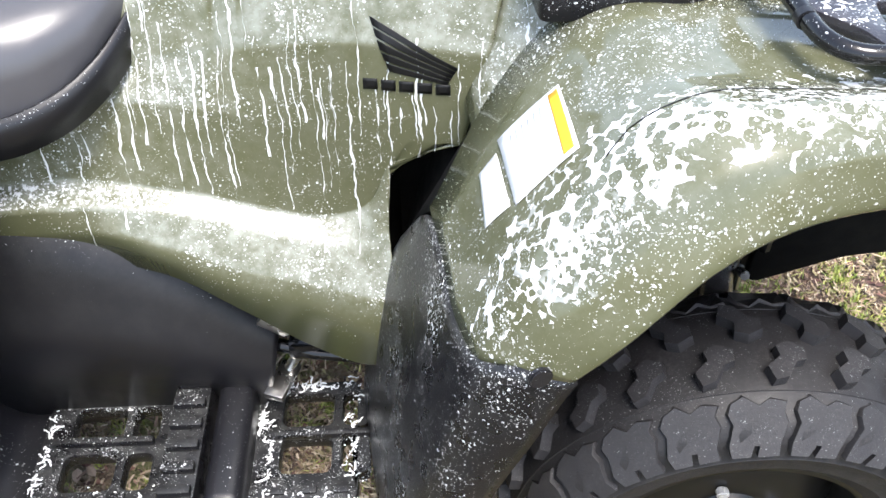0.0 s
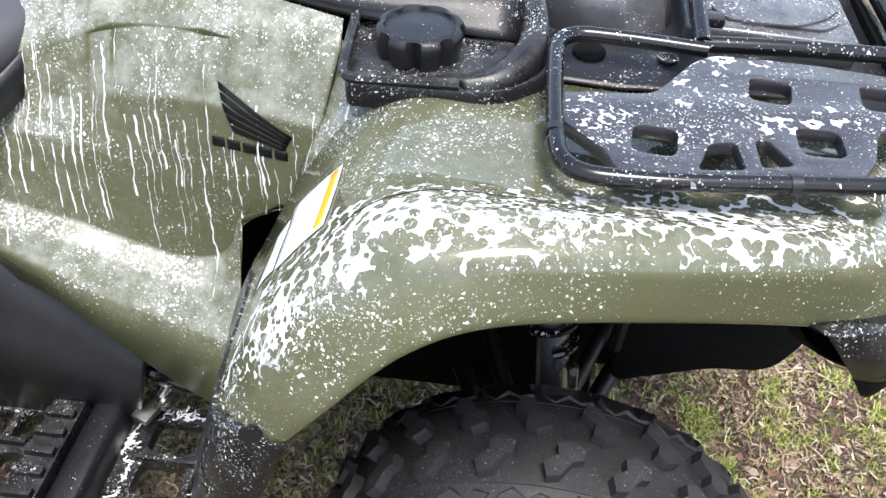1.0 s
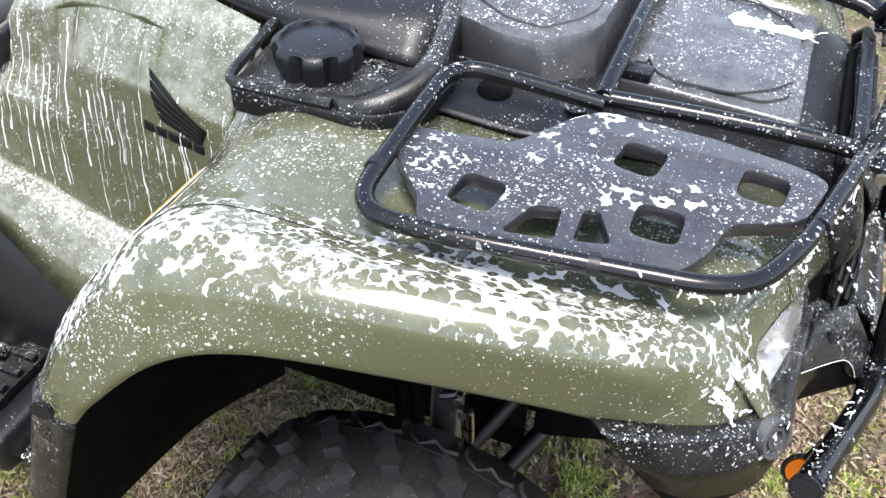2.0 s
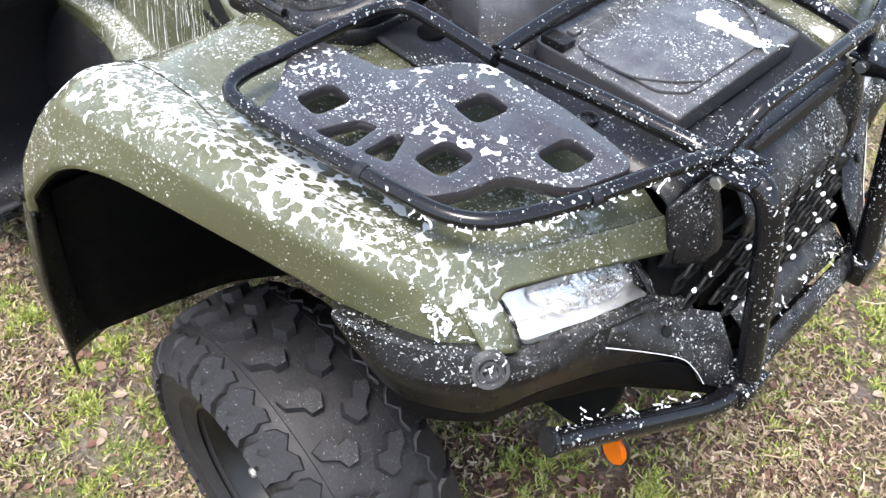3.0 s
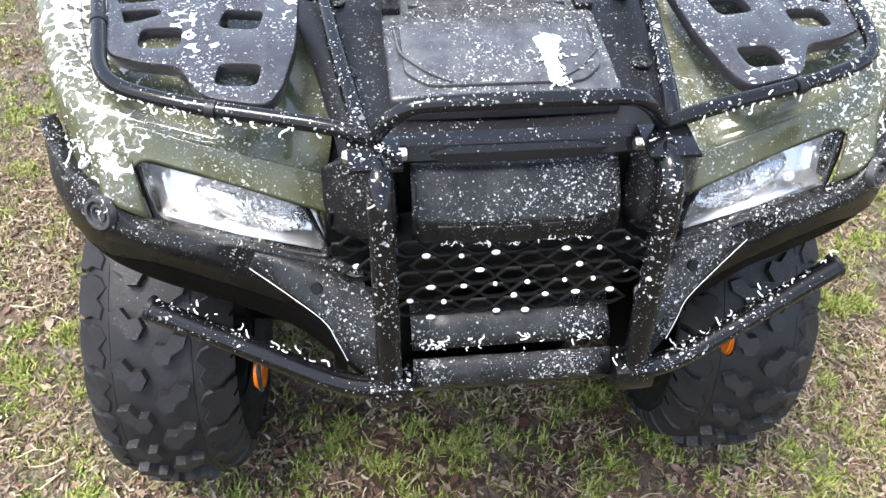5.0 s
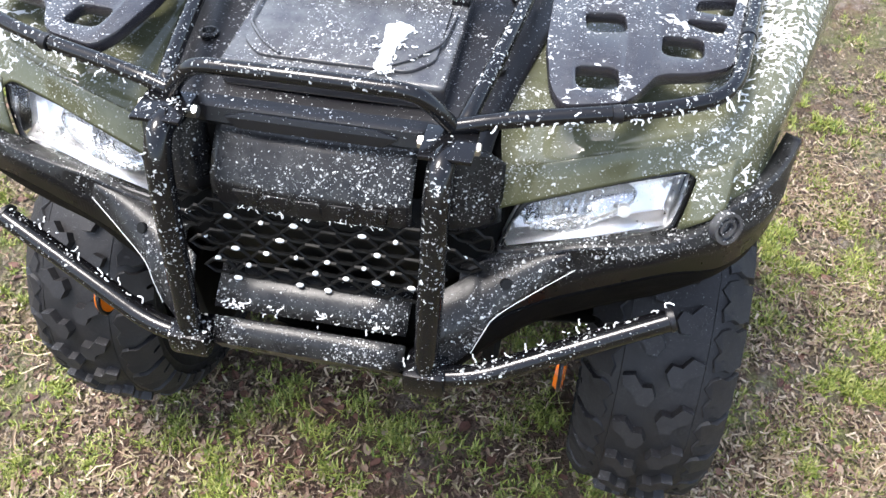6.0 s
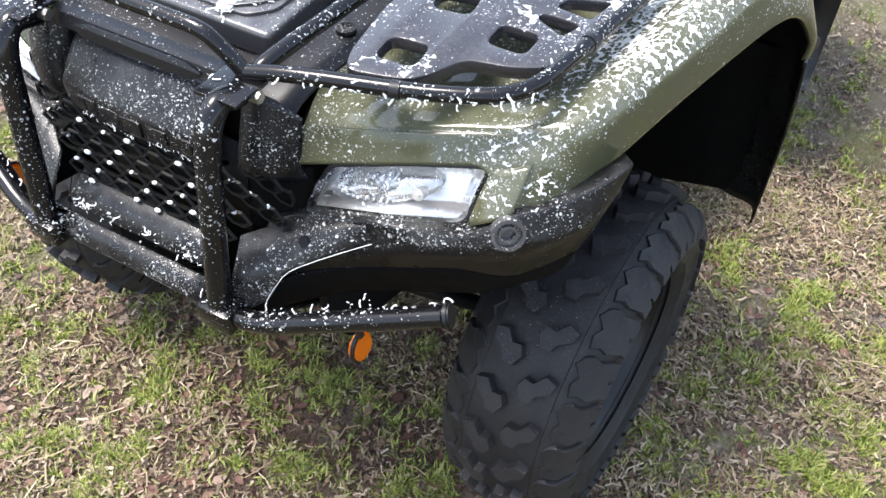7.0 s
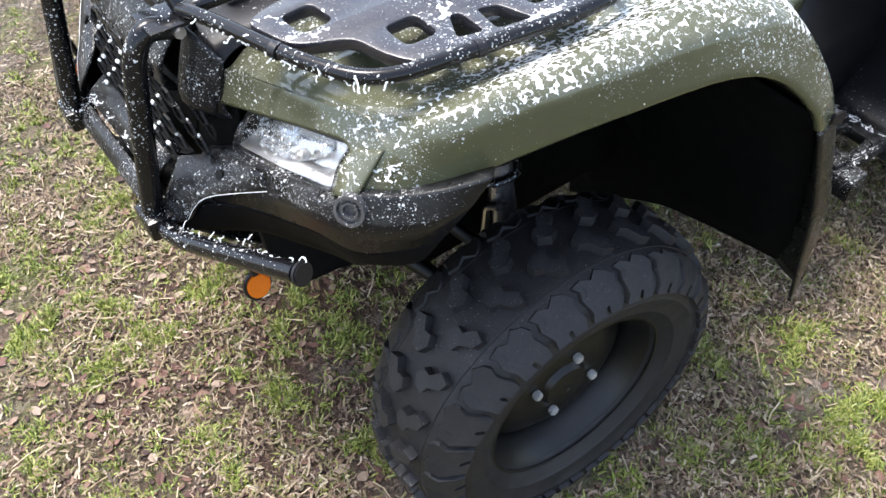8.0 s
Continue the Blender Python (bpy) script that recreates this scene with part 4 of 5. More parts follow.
    # pillar beside the grille, upright bar and its foot
    pil = [[(0.335, 0.203, 0.885), (0.343, 0.203, 0.850), (0.346, 0.203, 0.822), (0.340, 0.203, 0.806)], [(0.347, 0.180, 0.908), (0.362, 0.180, 0.860), (0.368, 0.180, 0.825), (0.362, 0.180, 0.808)], [(0.350, 0.148, 0.912), (0.368, 0.146, 0.860), (0.376, 0.144, 0.825), (0.370, 0.144, 0.810)], [(0.335, 0.128, 0.905), (0.345, 0.126, 0.850), (0.350, 0.124, 0.825), (0.345, 0.124, 0.808)]]
    part("grille_pillar", lofted(pil, 20, 14, side), black, bike, "black plastic panel between lamp and grille", thick=0.004)
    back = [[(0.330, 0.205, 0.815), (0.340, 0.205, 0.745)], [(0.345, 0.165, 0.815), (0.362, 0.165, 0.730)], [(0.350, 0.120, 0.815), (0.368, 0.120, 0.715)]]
    part("grille_side_back", lofted(back, 6, 8, side), liner_shade_mat, bike, thick=0.003)
    bar = [(0.362, 0.147, 0.915), (0.398, 0.147, 0.925), (0.418, 0.146, 0.895), (0.432, 0.145, 0.810), (0.455, 0.142, 0.665)]
    up = part("bull_bar", tube(rounded(sided(bar, side), 0.03, 6), 0.0143, 14), tube_mat, bike, "black steel bull bar upright")
    part("clamp_plate", block((0.052, 0.054, 0.005), (0.374, side * 0.150, 0.931), 0.0015), tube_mat, up)
    for dy in (-0.027, 0.023):
        part("clamp_bolt", disc(0.0075, 0.014, (0.367, side * (0.147 - dy), 0.924), (0, 1, 0), 6, 0.001), steel, up)
    part("bar_foot", block((0.045, 0.050, 0.035), (0.450, side * 0.142, 0.653), 0.008, 2), tube_mat, up)
    arm = [(0.452, 0.150, 0.650), (0.445, 0.200, 0.655), (0.377, 0.402, 0.725)]
    sb = part("side_bar", tube(rounded(sided(arm, side), 0.03, 5), 0.0165, 14, flat=0.8), tube_mat, bike, "black steel side bar with dripping suds")
    part("end_cap", disc(0.0155, 0.008, (0.375, side * 0.405, 0.726), (-0.3, side * 0.9, 0.3), 16, 0.002), black_plain, sb)
    eye = disc(0.024, 0.010, (0.393, side * 0.295, 0.617), (0.12, 1, 0), 24, 0.003)
    for v in eye.verts:
        v.co.x = 0.393 + (v.co.x - 0.393) * 0.72
    part("reflector", eye, orange, sb, "orange oval reflector")
    hoop_pts = [(0.393 + 0.0175 * math.cos(a), side * 0.295, 0.617 + 0.0245 * math.sin(a)) for a in (2 * math.pi * k / 28 for k in range(28))]
    part("reflector_rim", tube(hoop_pts, 0.0028, 6, True), black_plain, sb)
    part("reflector_stem", tube(sided([(0.393, 0.297, 0.640), (0.400, 0.297, 0.675)], side), 0.005, 8), black_plain, sb)


for s in (-1, 1):
    build_front(s)


def build_nose():
    ys = np.linspace(-0.112, 0.112, 5)
    prof = [(0.335, 0.893), (0.349, 0.886), (0.368, 0.866), (0.382, 0.846), (0.382, 0.815), (0.364, 0.805)]
    nose = part("nose_panel", faceted([[(x + 0.008 * (1 - (y / 0.112) ** 2), y, z) for y in ys] for x, z in prof], 30, 0.004, 1, 2), black, bike, "black nose panel with raised badge bars", thick=0.004, sharp=18)
    for k in range(5):
        y = -0.072 + 0.036 * k
        part("badge_bar", block((0.008, 0.029, 0.021), (0.3905 - 0.0018 * abs(k - 2), y, 0.831), 0.002, 2), black, nose)
    ys2 = (-0.128, -0.112, -0.070, 0.070, 0.112, 0.128)
    brim = part("hood_lip", sheet([[(0.338, y, 0.926), (0.352 - 0.06 * max(0, abs(y) - 0.11), y, 0.921), (0.357 - 0.06 * max(0, abs(y) - 0.11), y, 0.908), (0.349, y, 0.899)] for y in ys2]), black_plain, bike, "black plastic hood edge", thick=0.004)
    dish = [(-0.095, 0.004), (-0.080, -0.008), (0.080, -0.008), (0.095, 0.004), (0.070, 0.010), (-0.070, 0.010)]
    tilt = Matrix.Translation((0.3585, 0, 0.912)) @ Matrix.Rotation(radians(90), 4, "Z") @ Matrix.Rotation(radians(72), 4, "X")
    part("lip_panel", moved(plate([(v.x, v.y) for v in rounded([(x, y, 0) for x, y in dish], 0.004, 2, True)], [], 0.004, 0.0012), tilt), black_plain, brim)
    part("nose_slot", block((0.010, 0.262, 0.10), (0.335, 0, 0.850), 0.003), liner_shade_mat, bike)
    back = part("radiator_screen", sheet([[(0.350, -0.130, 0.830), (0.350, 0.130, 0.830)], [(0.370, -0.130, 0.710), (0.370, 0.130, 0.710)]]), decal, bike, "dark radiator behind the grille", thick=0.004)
    bm = bmesh.new()
    h, w = 0.020, 0.038
    for r in range(5):
        for c in range(-6, 7):
            y = (c + (0.5 if r % 2 else 0.0)) * w
            z = 0.808 - r * h + max(0.0, abs(y) - 0.12) * 0.35
            if abs(y) > 0.195 or (abs(y) > 0.14 and r == 4):
                continue
            x = 0.385 + (0.81 - z) * 0.20 - max(0.0, abs(y) - 0.11) * 0.30
            hexa = [(x, y + dy * w, z + dz * h) for dy, dz in ((-0.5, -0.17), (-0.2, -0.62), (0.2, -0.62), (0.5, -0.17), (0.2, 0.38), (-0.2, 0.38))]
            tube([(a, max(-0.2, min(0.2, b)), d) for a, b, d in hexa], 0.0026, 5, True, bm)
    mesh = part("grille_mesh", bm, decal, bike, "black honeycomb grille with foam in its cells", smooth=False)
    rng = random.Random(4)
    for r in range(5):
        for c in range(-5, 5):
            y = (c + (0.0 if r % 2 else 0.5)) * w + rng.uniform(-0.003, 0.003)
            if abs(y) > 0.19 or (abs(y) > 0.118 and r > 2) or rng.random() < 0.35 - 0.06 * r:
                continue
            z = 0.808 - r * h - 0.010 + rng.uniform(-0.002, 0.002) + max(0.0, abs(y) - 0.12) * 0.35
            lump = bmesh.new()
            k, tall = rng.uniform(0.7, 1.5), rng.uniform(0.6, 0.9)
            bmesh.ops.create_icosphere(lump, subdivisions=2, radius=0.0038, matrix=Matrix.Translation((0.388 + (0.81 - z) * 0.20 - max(0.0, abs(y) - 0.11) * 0.30, y, z)) @ Matrix.Diagonal((0.8, k, tall, 1)))
            part("foam_blob", lump, suds, mesh, "white blob of foam")
    ledge = [[(0.388, y, 0.722), (0.412, y, 0.708), (0.434, y, 0.692)] for y in np.linspace(-0.115, 0.115, 6)]
    part("grille_ledge", sheet(ledge), black, bike, thick=0.004)
    skid = [[(0.438, y, 0.680), (0.450, y, 0.665), (0.454, y, 0.652), (0.44, y, 0.625), (0.36, y * 1.1, 0.54), (0.24, y * 1.1, 0.44)] for y in np.linspace(-0.115, 0.115, 8)]
    part("skid_plate", sheet(skid), black, bike, "black plastic skid plate", thick=0.005)


build_nose()


# ---- running gear ----
# tyre section from the middle of the tread outwards: radius, half width
SECTION = np.array([(0.284, 0.0), (0.283, 0.030), (0.280, 0.055), (0.272, 0.080), (0.258, 0.097), (0.240, 0.104), (0.200, 0.100)])
RUN = np.concatenate([[0.0], np.cumsum(np.hypot(*np.diff(SECTION, axis=0).T))])


def on_section(s):
    """Radius, half width and outward direction at the distance s from the middle of the tread."""
    r, y = np.interp(s, RUN, SECTION[:, 0]), np.interp(s, RUN, SECTION[:, 1])
    r2, y2 = np.interp(s + 0.006, RUN, SECTION[:, 0]), np.interp(s + 0.006, RUN, SECTION[:, 1])
    d = math.hypot(r2 - r, y2 - y) or 1.0
    return r, y, (y2 - y) / d, -(r2 - r) / d


def lug(name, outline, high, side, fade=-1.0):
    """A mesh of one rubber block; outline in metres along and across the tread; its inner edge sinks in from fade on."""
    bm = bmesh.new()
    cu, cs = sum(q[0] for q in outline) / len(outline), sum(q[1] for q in outline) / len(outline)
    rows = []
    for out, k in ((-0.004, 1.03), (high * 0.8, 0.985), (high, 0.95)):
        row = []
        for u, s in outline:
            u, s = cu + (u - cu) * k, max(0.0, cs + (s - cs) * k)
            r, y, nr, ny = on_section(s)
            lift = out * min(1.0, max(0.0, (s - fade) / 0.022))
            rr, yy, a = r + nr * lift, side * (y + ny * lift), u / 0.284
            row.append(bm.verts.new((rr * math.cos(a), yy, rr * math.sin(a))))
        rows.append(row)
    k = len(outline)
    for a, b in zip(rows, rows[1:]):
        for i in range(k):
            bm.faces.new((a[i], a[(i + 1) % k], b[(i + 1) % k], b[i]))
    bm.faces.new(rows[-1])
    bmesh.ops.recalc_face_normals(bm, faces=bm.faces)
    me = bpy.data.meshes.new(name)
    bm.to_mesh(me)
    bm.free()
    me.shade_smooth()
    me.set_sharp_from_angle(angle=radians(40))
    me.materials.append(tread)
    return me


SLOT = [(-0.026, 0.070), (-0.020, 0.080), (-0.024, 0.092), (-0.015, 0.113), (-0.017, 0.128)]
SHOULDER_LUG = SLOT + [(0.012, 0.130), (0.010, 0.115), (0.017, 0.114), (0.021, 0.129)] + [(u + 0.063, s) for u, s in reversed(SLOT)] + [(0.022, 0.062), (0.006, 0.074), (-0.008, 0.066)]
MIDDLE_LUG = [(-0.021, 0.012), (-0.004, 0.003), (0.010, 0.010), (0.008, 0.024), (0.024, 0.036), (0.019, 0.053), (0.004, 0.050), (-0.008, 0.031), (-0.020, 0.027)]
LUGS = []
for s, shift in ((1, 0.0), (-1, 7.5)):
    LUGS += [(lug("tread_block", SHOULDER_LUG, 0.008, s, 0.061), shift + 2.0), (lug("tread_block", MIDDLE_LUG, 0.015, s), shift + 8.5)]


def build_wheel(at, steer, side, width=0.2):
    hold = new("front_wheel" if at[0] > -0.5 else "rear_wheel")
    hold.parent = bike
    hold.matrix_basis = pose(*at, 0, 0, steer)
    k = width / 0.2
    half = [(0.283, 0.030), (0.280, 0.055), (0.2795, 0.0570), (0.2803, 0.0576), (0.2788, 0.0582), (0.272, 0.080), (0.258, 0.097), (0.240, 0.104)] + [(0.222, 0.1045), (0.219, 0.1065), (0.215, 0.1045), (0.200, 0.100), (0.189, 0.099), (0.185, 0.094), (0.170, 0.088), (0.160, 0.075)]
    prof = [(r, -y) for r, y in reversed(half)] + [(0.284, 0.0)] + half
    part("tyre", revolve([(r, y * k) for r, y in prof], 96), rubber, hold, "knobbly black rubber tyre")
    for me, start in LUGS:
        pitch = 15 if at[0] > -0.5 else 22.5
        for i in range(int(360 / pitch)):
            ob = new(me.name.split(".")[0], me)
            ob.parent = hold
            ob.matrix_basis = Matrix.Rotation(radians(start + pitch * i), 4, "Y") @ Matrix.Diagonal((1, k, 1, 1))
    o = side
    rimp = [(0.162, -0.085), (0.168, -0.085), (0.160, -0.07), (0.145, -0.05), (0.14, 0.0), (0.145, 0.05), (0.160, 0.07), (0.168, 0.085), (0.162, 0.085)]
    part("rim", revolve([(r, y * k) for r, y in rimp], 56), dark_metal, hold, "black steel rim", thick=0.002)
    dish = [(0.143, 0.020 * o), (0.125, 0.030 * o), (0.105, 0.040 * o), (0.085, 0.047 * o), (0.045, 0.048 * o), (0.038, 0.058 * o), (0.012, 0.062 * o), (0.001, 0.062 * o)]
    part("wheel_dish", revolve(dish, 48), dark_metal, hold, thick=0.003)
    for j in range(4):
        a = radians(18 + 90 * j)
        part("wheel_nut", disc(0.009, 0.012, (0.061 * math.cos(a), 0.056 * o, 0.061 * math.sin(a)), (0, 1, 0), 6, 0.002), zinc, hold)
    return hold


STEER = -3.0
for s in (-1, 1):
    build_wheel((0.013, 0.455, 0.298) if s > 0 else (-0.004, -0.463, 0.298), STEER, s)
    build_wheel((-1.32, s * 0.43, 0.298), 0.0, s, 0.25)


def build_gear():
    # plain blocks for engine and frame, their shade put into the near-black colour
    part("frame_block", block((1.5, 0.26, 0.34), (-0.55, 0, 0.50), 0.04, 3), liner_shade_mat, bike, "dark engine and frame")
    part("front_frame", block((0.46, 0.28, 0.40), (0.06, 0, 0.66), 0.05, 3), liner_shade_mat, bike)
    part("rear_axle", tube([(-1.234, -0.386, 0.298), (-1.234, 0.386, 0.298)], 0.03, 12), dark_metal, bike)
    for sy in (-1, 1):
        a = Vector((-0.04, sy * 0.22, 0.80))
        b = Vector((-0.005, sy * 0.335, 0.42))
        sh = part("shock_absorber", tube([a, a.lerp(b, 0.55)], 0.016, 14), shock_steel, bike, "steel shock absorber with black spring")
        part("shock_body", tube([a.lerp(b, 0.5), b], 0.022, 16), shock_steel, sh)
        d = (b - a).normalized()
        u = d.orthogonal().normalized()
        w = d.cross(u)
        coil = [a.lerp(b, 0.08 + 0.55 * t / 120) + (u * math.cos(t * 0.36) + w * math.sin(t * 0.36)) * 0.030 for t in range(121)]
        part("spring", tube(coil, 0.0055, 8), tube_mat, sh)
        for x0 in (-0.16, 0.10):
            part("wishbone", tube(sided([(x0, 0.13, 0.36), (-0.028, 0.369, 0.249)], sy), 0.015, 10), dark_metal, bike)
            part("wishbone", tube(sided([(x0 * 0.8, 0.14, 0.50), (-0.028, 0.369, 0.389)], sy), 0.012, 10), dark_metal, bike)
        part("hose_clip", tube(rounded(sided([(0.018, 0.300, 0.47), (0.014, 0.300, 0.535), (0.012, 0.325, 0.548)], sy), 0.012, 4), 0.006, 8), steel, bike, "bright metal hose end")
        part("hub", disc(0.05, 0.09, (-0.03, sy * 0.41, 0.298), (0, 1, 0), 20, 0.006), dark_metal, bike)
        part("strut", tube(sided([(0.100, 0.200, 0.830), (0.070, 0.240, 0.510)], sy), 0.010, 8), dark_metal, bike)


build_gear()


# ---- footwells, seat and rear ----
def build_footwell(side):
    outer = [(-0.490, 0.265), (-0.94, 0.280), (-0.94, 0.468), (-0.490, 0.468)]
    ring = [(v.x, v.y) for v in rounded([(x, y, 0) for x, y in outer], 0.02, 4, True)]
    holes = []
    for cx, dy in ((-0.865, 0.015), (-0.565, 0.0)):
        for dx, w in ((0.0, 0.072), (0.068, 0.036)):
            for cy in (0.315, 0.392):
                holes.append(ring2d(cx + dx, cy + dy, w, 0.056, 0.012, 3))
    bm = plate([(x, y * side) for x, y in ring], [[(x, y * side) for x, y in h] for h in holes], 0.026, 0.004)
    board = part("footboard", moved(bm, Matrix.Translation((0, 0, 0.268))), black, bike, "black plastic footboard with drain openings and suds")
    part("foot_peg", block((0.052, 0.24, 0.052), (-0.722, side * 0.405, 0.310), 0.008, 2), black, board, "ribbed black foot peg")
    for k in range(6):
        part("peg_tooth", block((0.044, 0.014, 0.014), (-0.722, side * (0.305 + 0.034 * k), 0.340), 0.003), black, board)
    part("peg_base", block((0.05, 0.22, 0.075), (-0.662, side * 0.385, 0.30), 0.018, 3), black_plain, board)
    for cx in (-0.855, -0.545):
        part("board_rib", block((0.15, 0.010, 0.014), (cx, side * 0.362, 0.286), 0.003), black, board)
    for k in range(10):
        part("grip_stud", block((0.020, 0.012, 0.006), (-0.90 + 0.043 * k, side * 0.448, 0.283), 0.002), black, board)
    flange = [(-0.590, 0.262, 0.430), (-0.640, 0.252, 0.485), (-0.700, 0.245, 0.545), (-0.79, 0.24, 0.600), (-0.95, 0.24, 0.625), (-1.25, 0.24, 0.63)]
    crown = [(-0.596, 0.292, 0.412), (-0.650, 0.288, 0.462), (-0.710, 0.284, 0.515), (-0.80, 0.28, 0.562), (-0.95, 0.28, 0.585), (-1.25, 0.28, 0.59)]
    waist = [(-0.606, 0.312, 0.350), (-0.665, 0.318, 0.385), (-0.735, 0.324, 0.420), (-0.82, 0.324, 0.445), (-0.95, 0.32, 0.455), (-1.25, 0.32, 0.46)]
    sole = [(-0.632, 0.300, 0.272), (-0.700, 0.296, 0.265), (-0.770, 0.292, 0.255), (-0.84, 0.29, 0.245), (-0.95, 0.29, 0.225), (-1.25, 0.30, 0.20)]
    guard = part("heel_guard", faceted([flange, crown, waist, sole], 40, 0.03, side, 6), guard_mat, bike, "smooth black heel guard with a turned top edge", thick=0.005)
    part("guard_bracket", block((0.085, 0.030, 0.034), (-0.632, side * 0.262, 0.452), 0.008, 2, Matrix.Rotation(radians(38), 3, "Y")), tube_mat, guard)
    part("guard_bracket", block((0.050, 0.022, 0.020), (-0.598, side * 0.276, 0.432), 0.005, 2, Matrix.Rotation(radians(38), 3, "Y")), steel, guard, "scuffed metal bracket")
    part("cross_tube", tube(sided([(-0.60, 0.282, 0.392), (-0.545, 0.296, 0.388), (-0.43, 0.300, 0.372)], side), 0.010, 10), tube_mat, guard)

for s in (-1, 1):
    build_footwell(s)
for s in (-1, 1):
    step = [[(-0.92, y, z), (-0.99, y, z + 0.02), (-1.03, y, z + 0.14), (-1.00, y, z + 0.30), (-0.93, y - 0.02, z + 0.42)] for y, z in ((0.27, 0.26), (0.38, 0.262), (0.49, 0.258), (0.60, 0.262))]
    part("rear_mudguard", lofted(step, 14, 8, s), black_plain, bike, "black plastic mudguard behind the footboard", thick=0.005)
pedal = part("brake_pedal", tube(rounded([(-0.545, -0.262, 0.430), (-0.566, -0.270, 0.375), (-0.590, -0.280, 0.335)], 0.02, 4), 0.008, 10), steel, bike, "bright steel brake pedal")
part("pedal_pad", block((0.030, 0.066, 0.012), (-0.599, -0.297, 0.328), 0.004, 2, Matrix.Rotation(radians(-20), 3, "Z")), steel, pedal)
part("pedal_bracket", block((0.045, 0.030, 0.030), (-0.560, -0.285, 0.392), 0.007, 2), tube_mat, pedal)

def build_seat():
    secs = []
    for x, w in ((-0.700, 0.05), (-0.706, 0.10), (-0.722, 0.165), (-0.75, 0.22), (-0.80, 0.262), (-0.88, 0.285), (-1.05, 0.29), (-1.35, 0.27), (-1.47, 0.22), (-1.50, 0.12)):
        hem, crown = 0.868 - 1.15 * w * w, 0.885 + 0.02 * min(1.0, (-0.70 - x) / 0.1)
        row = []
        for a in (math.pi * j / 24 for j in range(25)):
            c = math.cos(a)
            row.append((x, w * math.copysign(abs(c) ** 0.7, c), hem + (crown - hem) * math.sin(a) ** 0.55))
        row += [(x, w * c, hem - 0.012) for c in (-0.9, -0.4, 0.4, 0.9)]
        secs.append(row)
    bm = sheet(secs, None, True)
    bmesh.ops.holes_fill(bm, edges=[e for e in bm.edges if e.is_boundary])
    seat = part("seat", bm, vinyl, bike, "black vinyl seat")
    half = [(-0.700, 0.05), (-0.708, 0.105), (-0.722, 0.165), (-0.75, 0.22), (-0.80, 0.262), (-0.88, 0.285), (-1.05, 0.29), (-1.35, 0.27)]
    round_it = [(x, -w, 0.868 - 1.15 * w * w) for x, w in reversed(half)] + [(x, w, 0.868 - 1.15 * w * w) for x, w in half]
    band = [[(x + 0.004, y * 1.012, z + 0.010), (x + 0.006, y * 1.022, z - 0.006), (x + 0.004, y * 1.016, z - 0.040)] for x, y, z in spline(round_it, 60)]
    part("seat_trim", sheet(band), black_plain, seat, "glossy black trim round the seat's lower edge", thick=0.003)
    for sy in (-1, 1):
        fen = [[(-0.888, 0.193, 0.800), (-1.075, 0.212, 0.840), (-1.309, 0.212, 0.850), (-1.496, 0.212, 0.800)], [(-0.888, 0.386, 0.720), (-1.075, 0.405, 0.800), (-1.309, 0.405, 0.820), (-1.496, 0.405, 0.760)], [(-0.916, 0.560, 0.550), (-1.075, 0.579, 0.720), (-1.309, 0.579, 0.740), (-1.496, 0.560, 0.660)]]
        part("rear_fender", lofted(fen, 20, 14, sy), black_plain, bike, "black plastic rear fender", thick=0.004)


build_seat()


from mathutils.bvhtree import BVHTree


# ---- stickers, decals and foam ----
def tree_of(ob):
    return BVHTree.FromPolygons([v.co for v in ob.data.vertices], [tuple(q.vertices) for q in ob.data.polygons])


def stuck(name, corners, tree, mat, parent, lift=0.0035, n=8, label=""):
    """A thin patch with four corners, laid on a surface."""
    a, b, c, d = (Vector(q) for q in corners)
    rows = []
    for i in range(n + 1):
        row = []
        for j in range(n + 1):
            q = a.lerp(b, j / n).lerp(d.lerp(c, j / n), i / n)
            at, nor, _, _ = tree.find_nearest(q)
            if nor.dot(Vector((-0.3, math.copysign(0.6, q.y), 0.7))) < 0:
                nor = -nor
            row.append(at + nor * lift)
        rows.append(row)
    return part(name, sheet(rows), mat, parent, label, thick=0.0008)


def named(name, side=1):
    found = [o for o in bike.children if o.type == "MESH" and o.name.split(".")[0] == name]
    return min(found, key=lambda o: -side * sum(v.co.y for v in o.data.vertices))


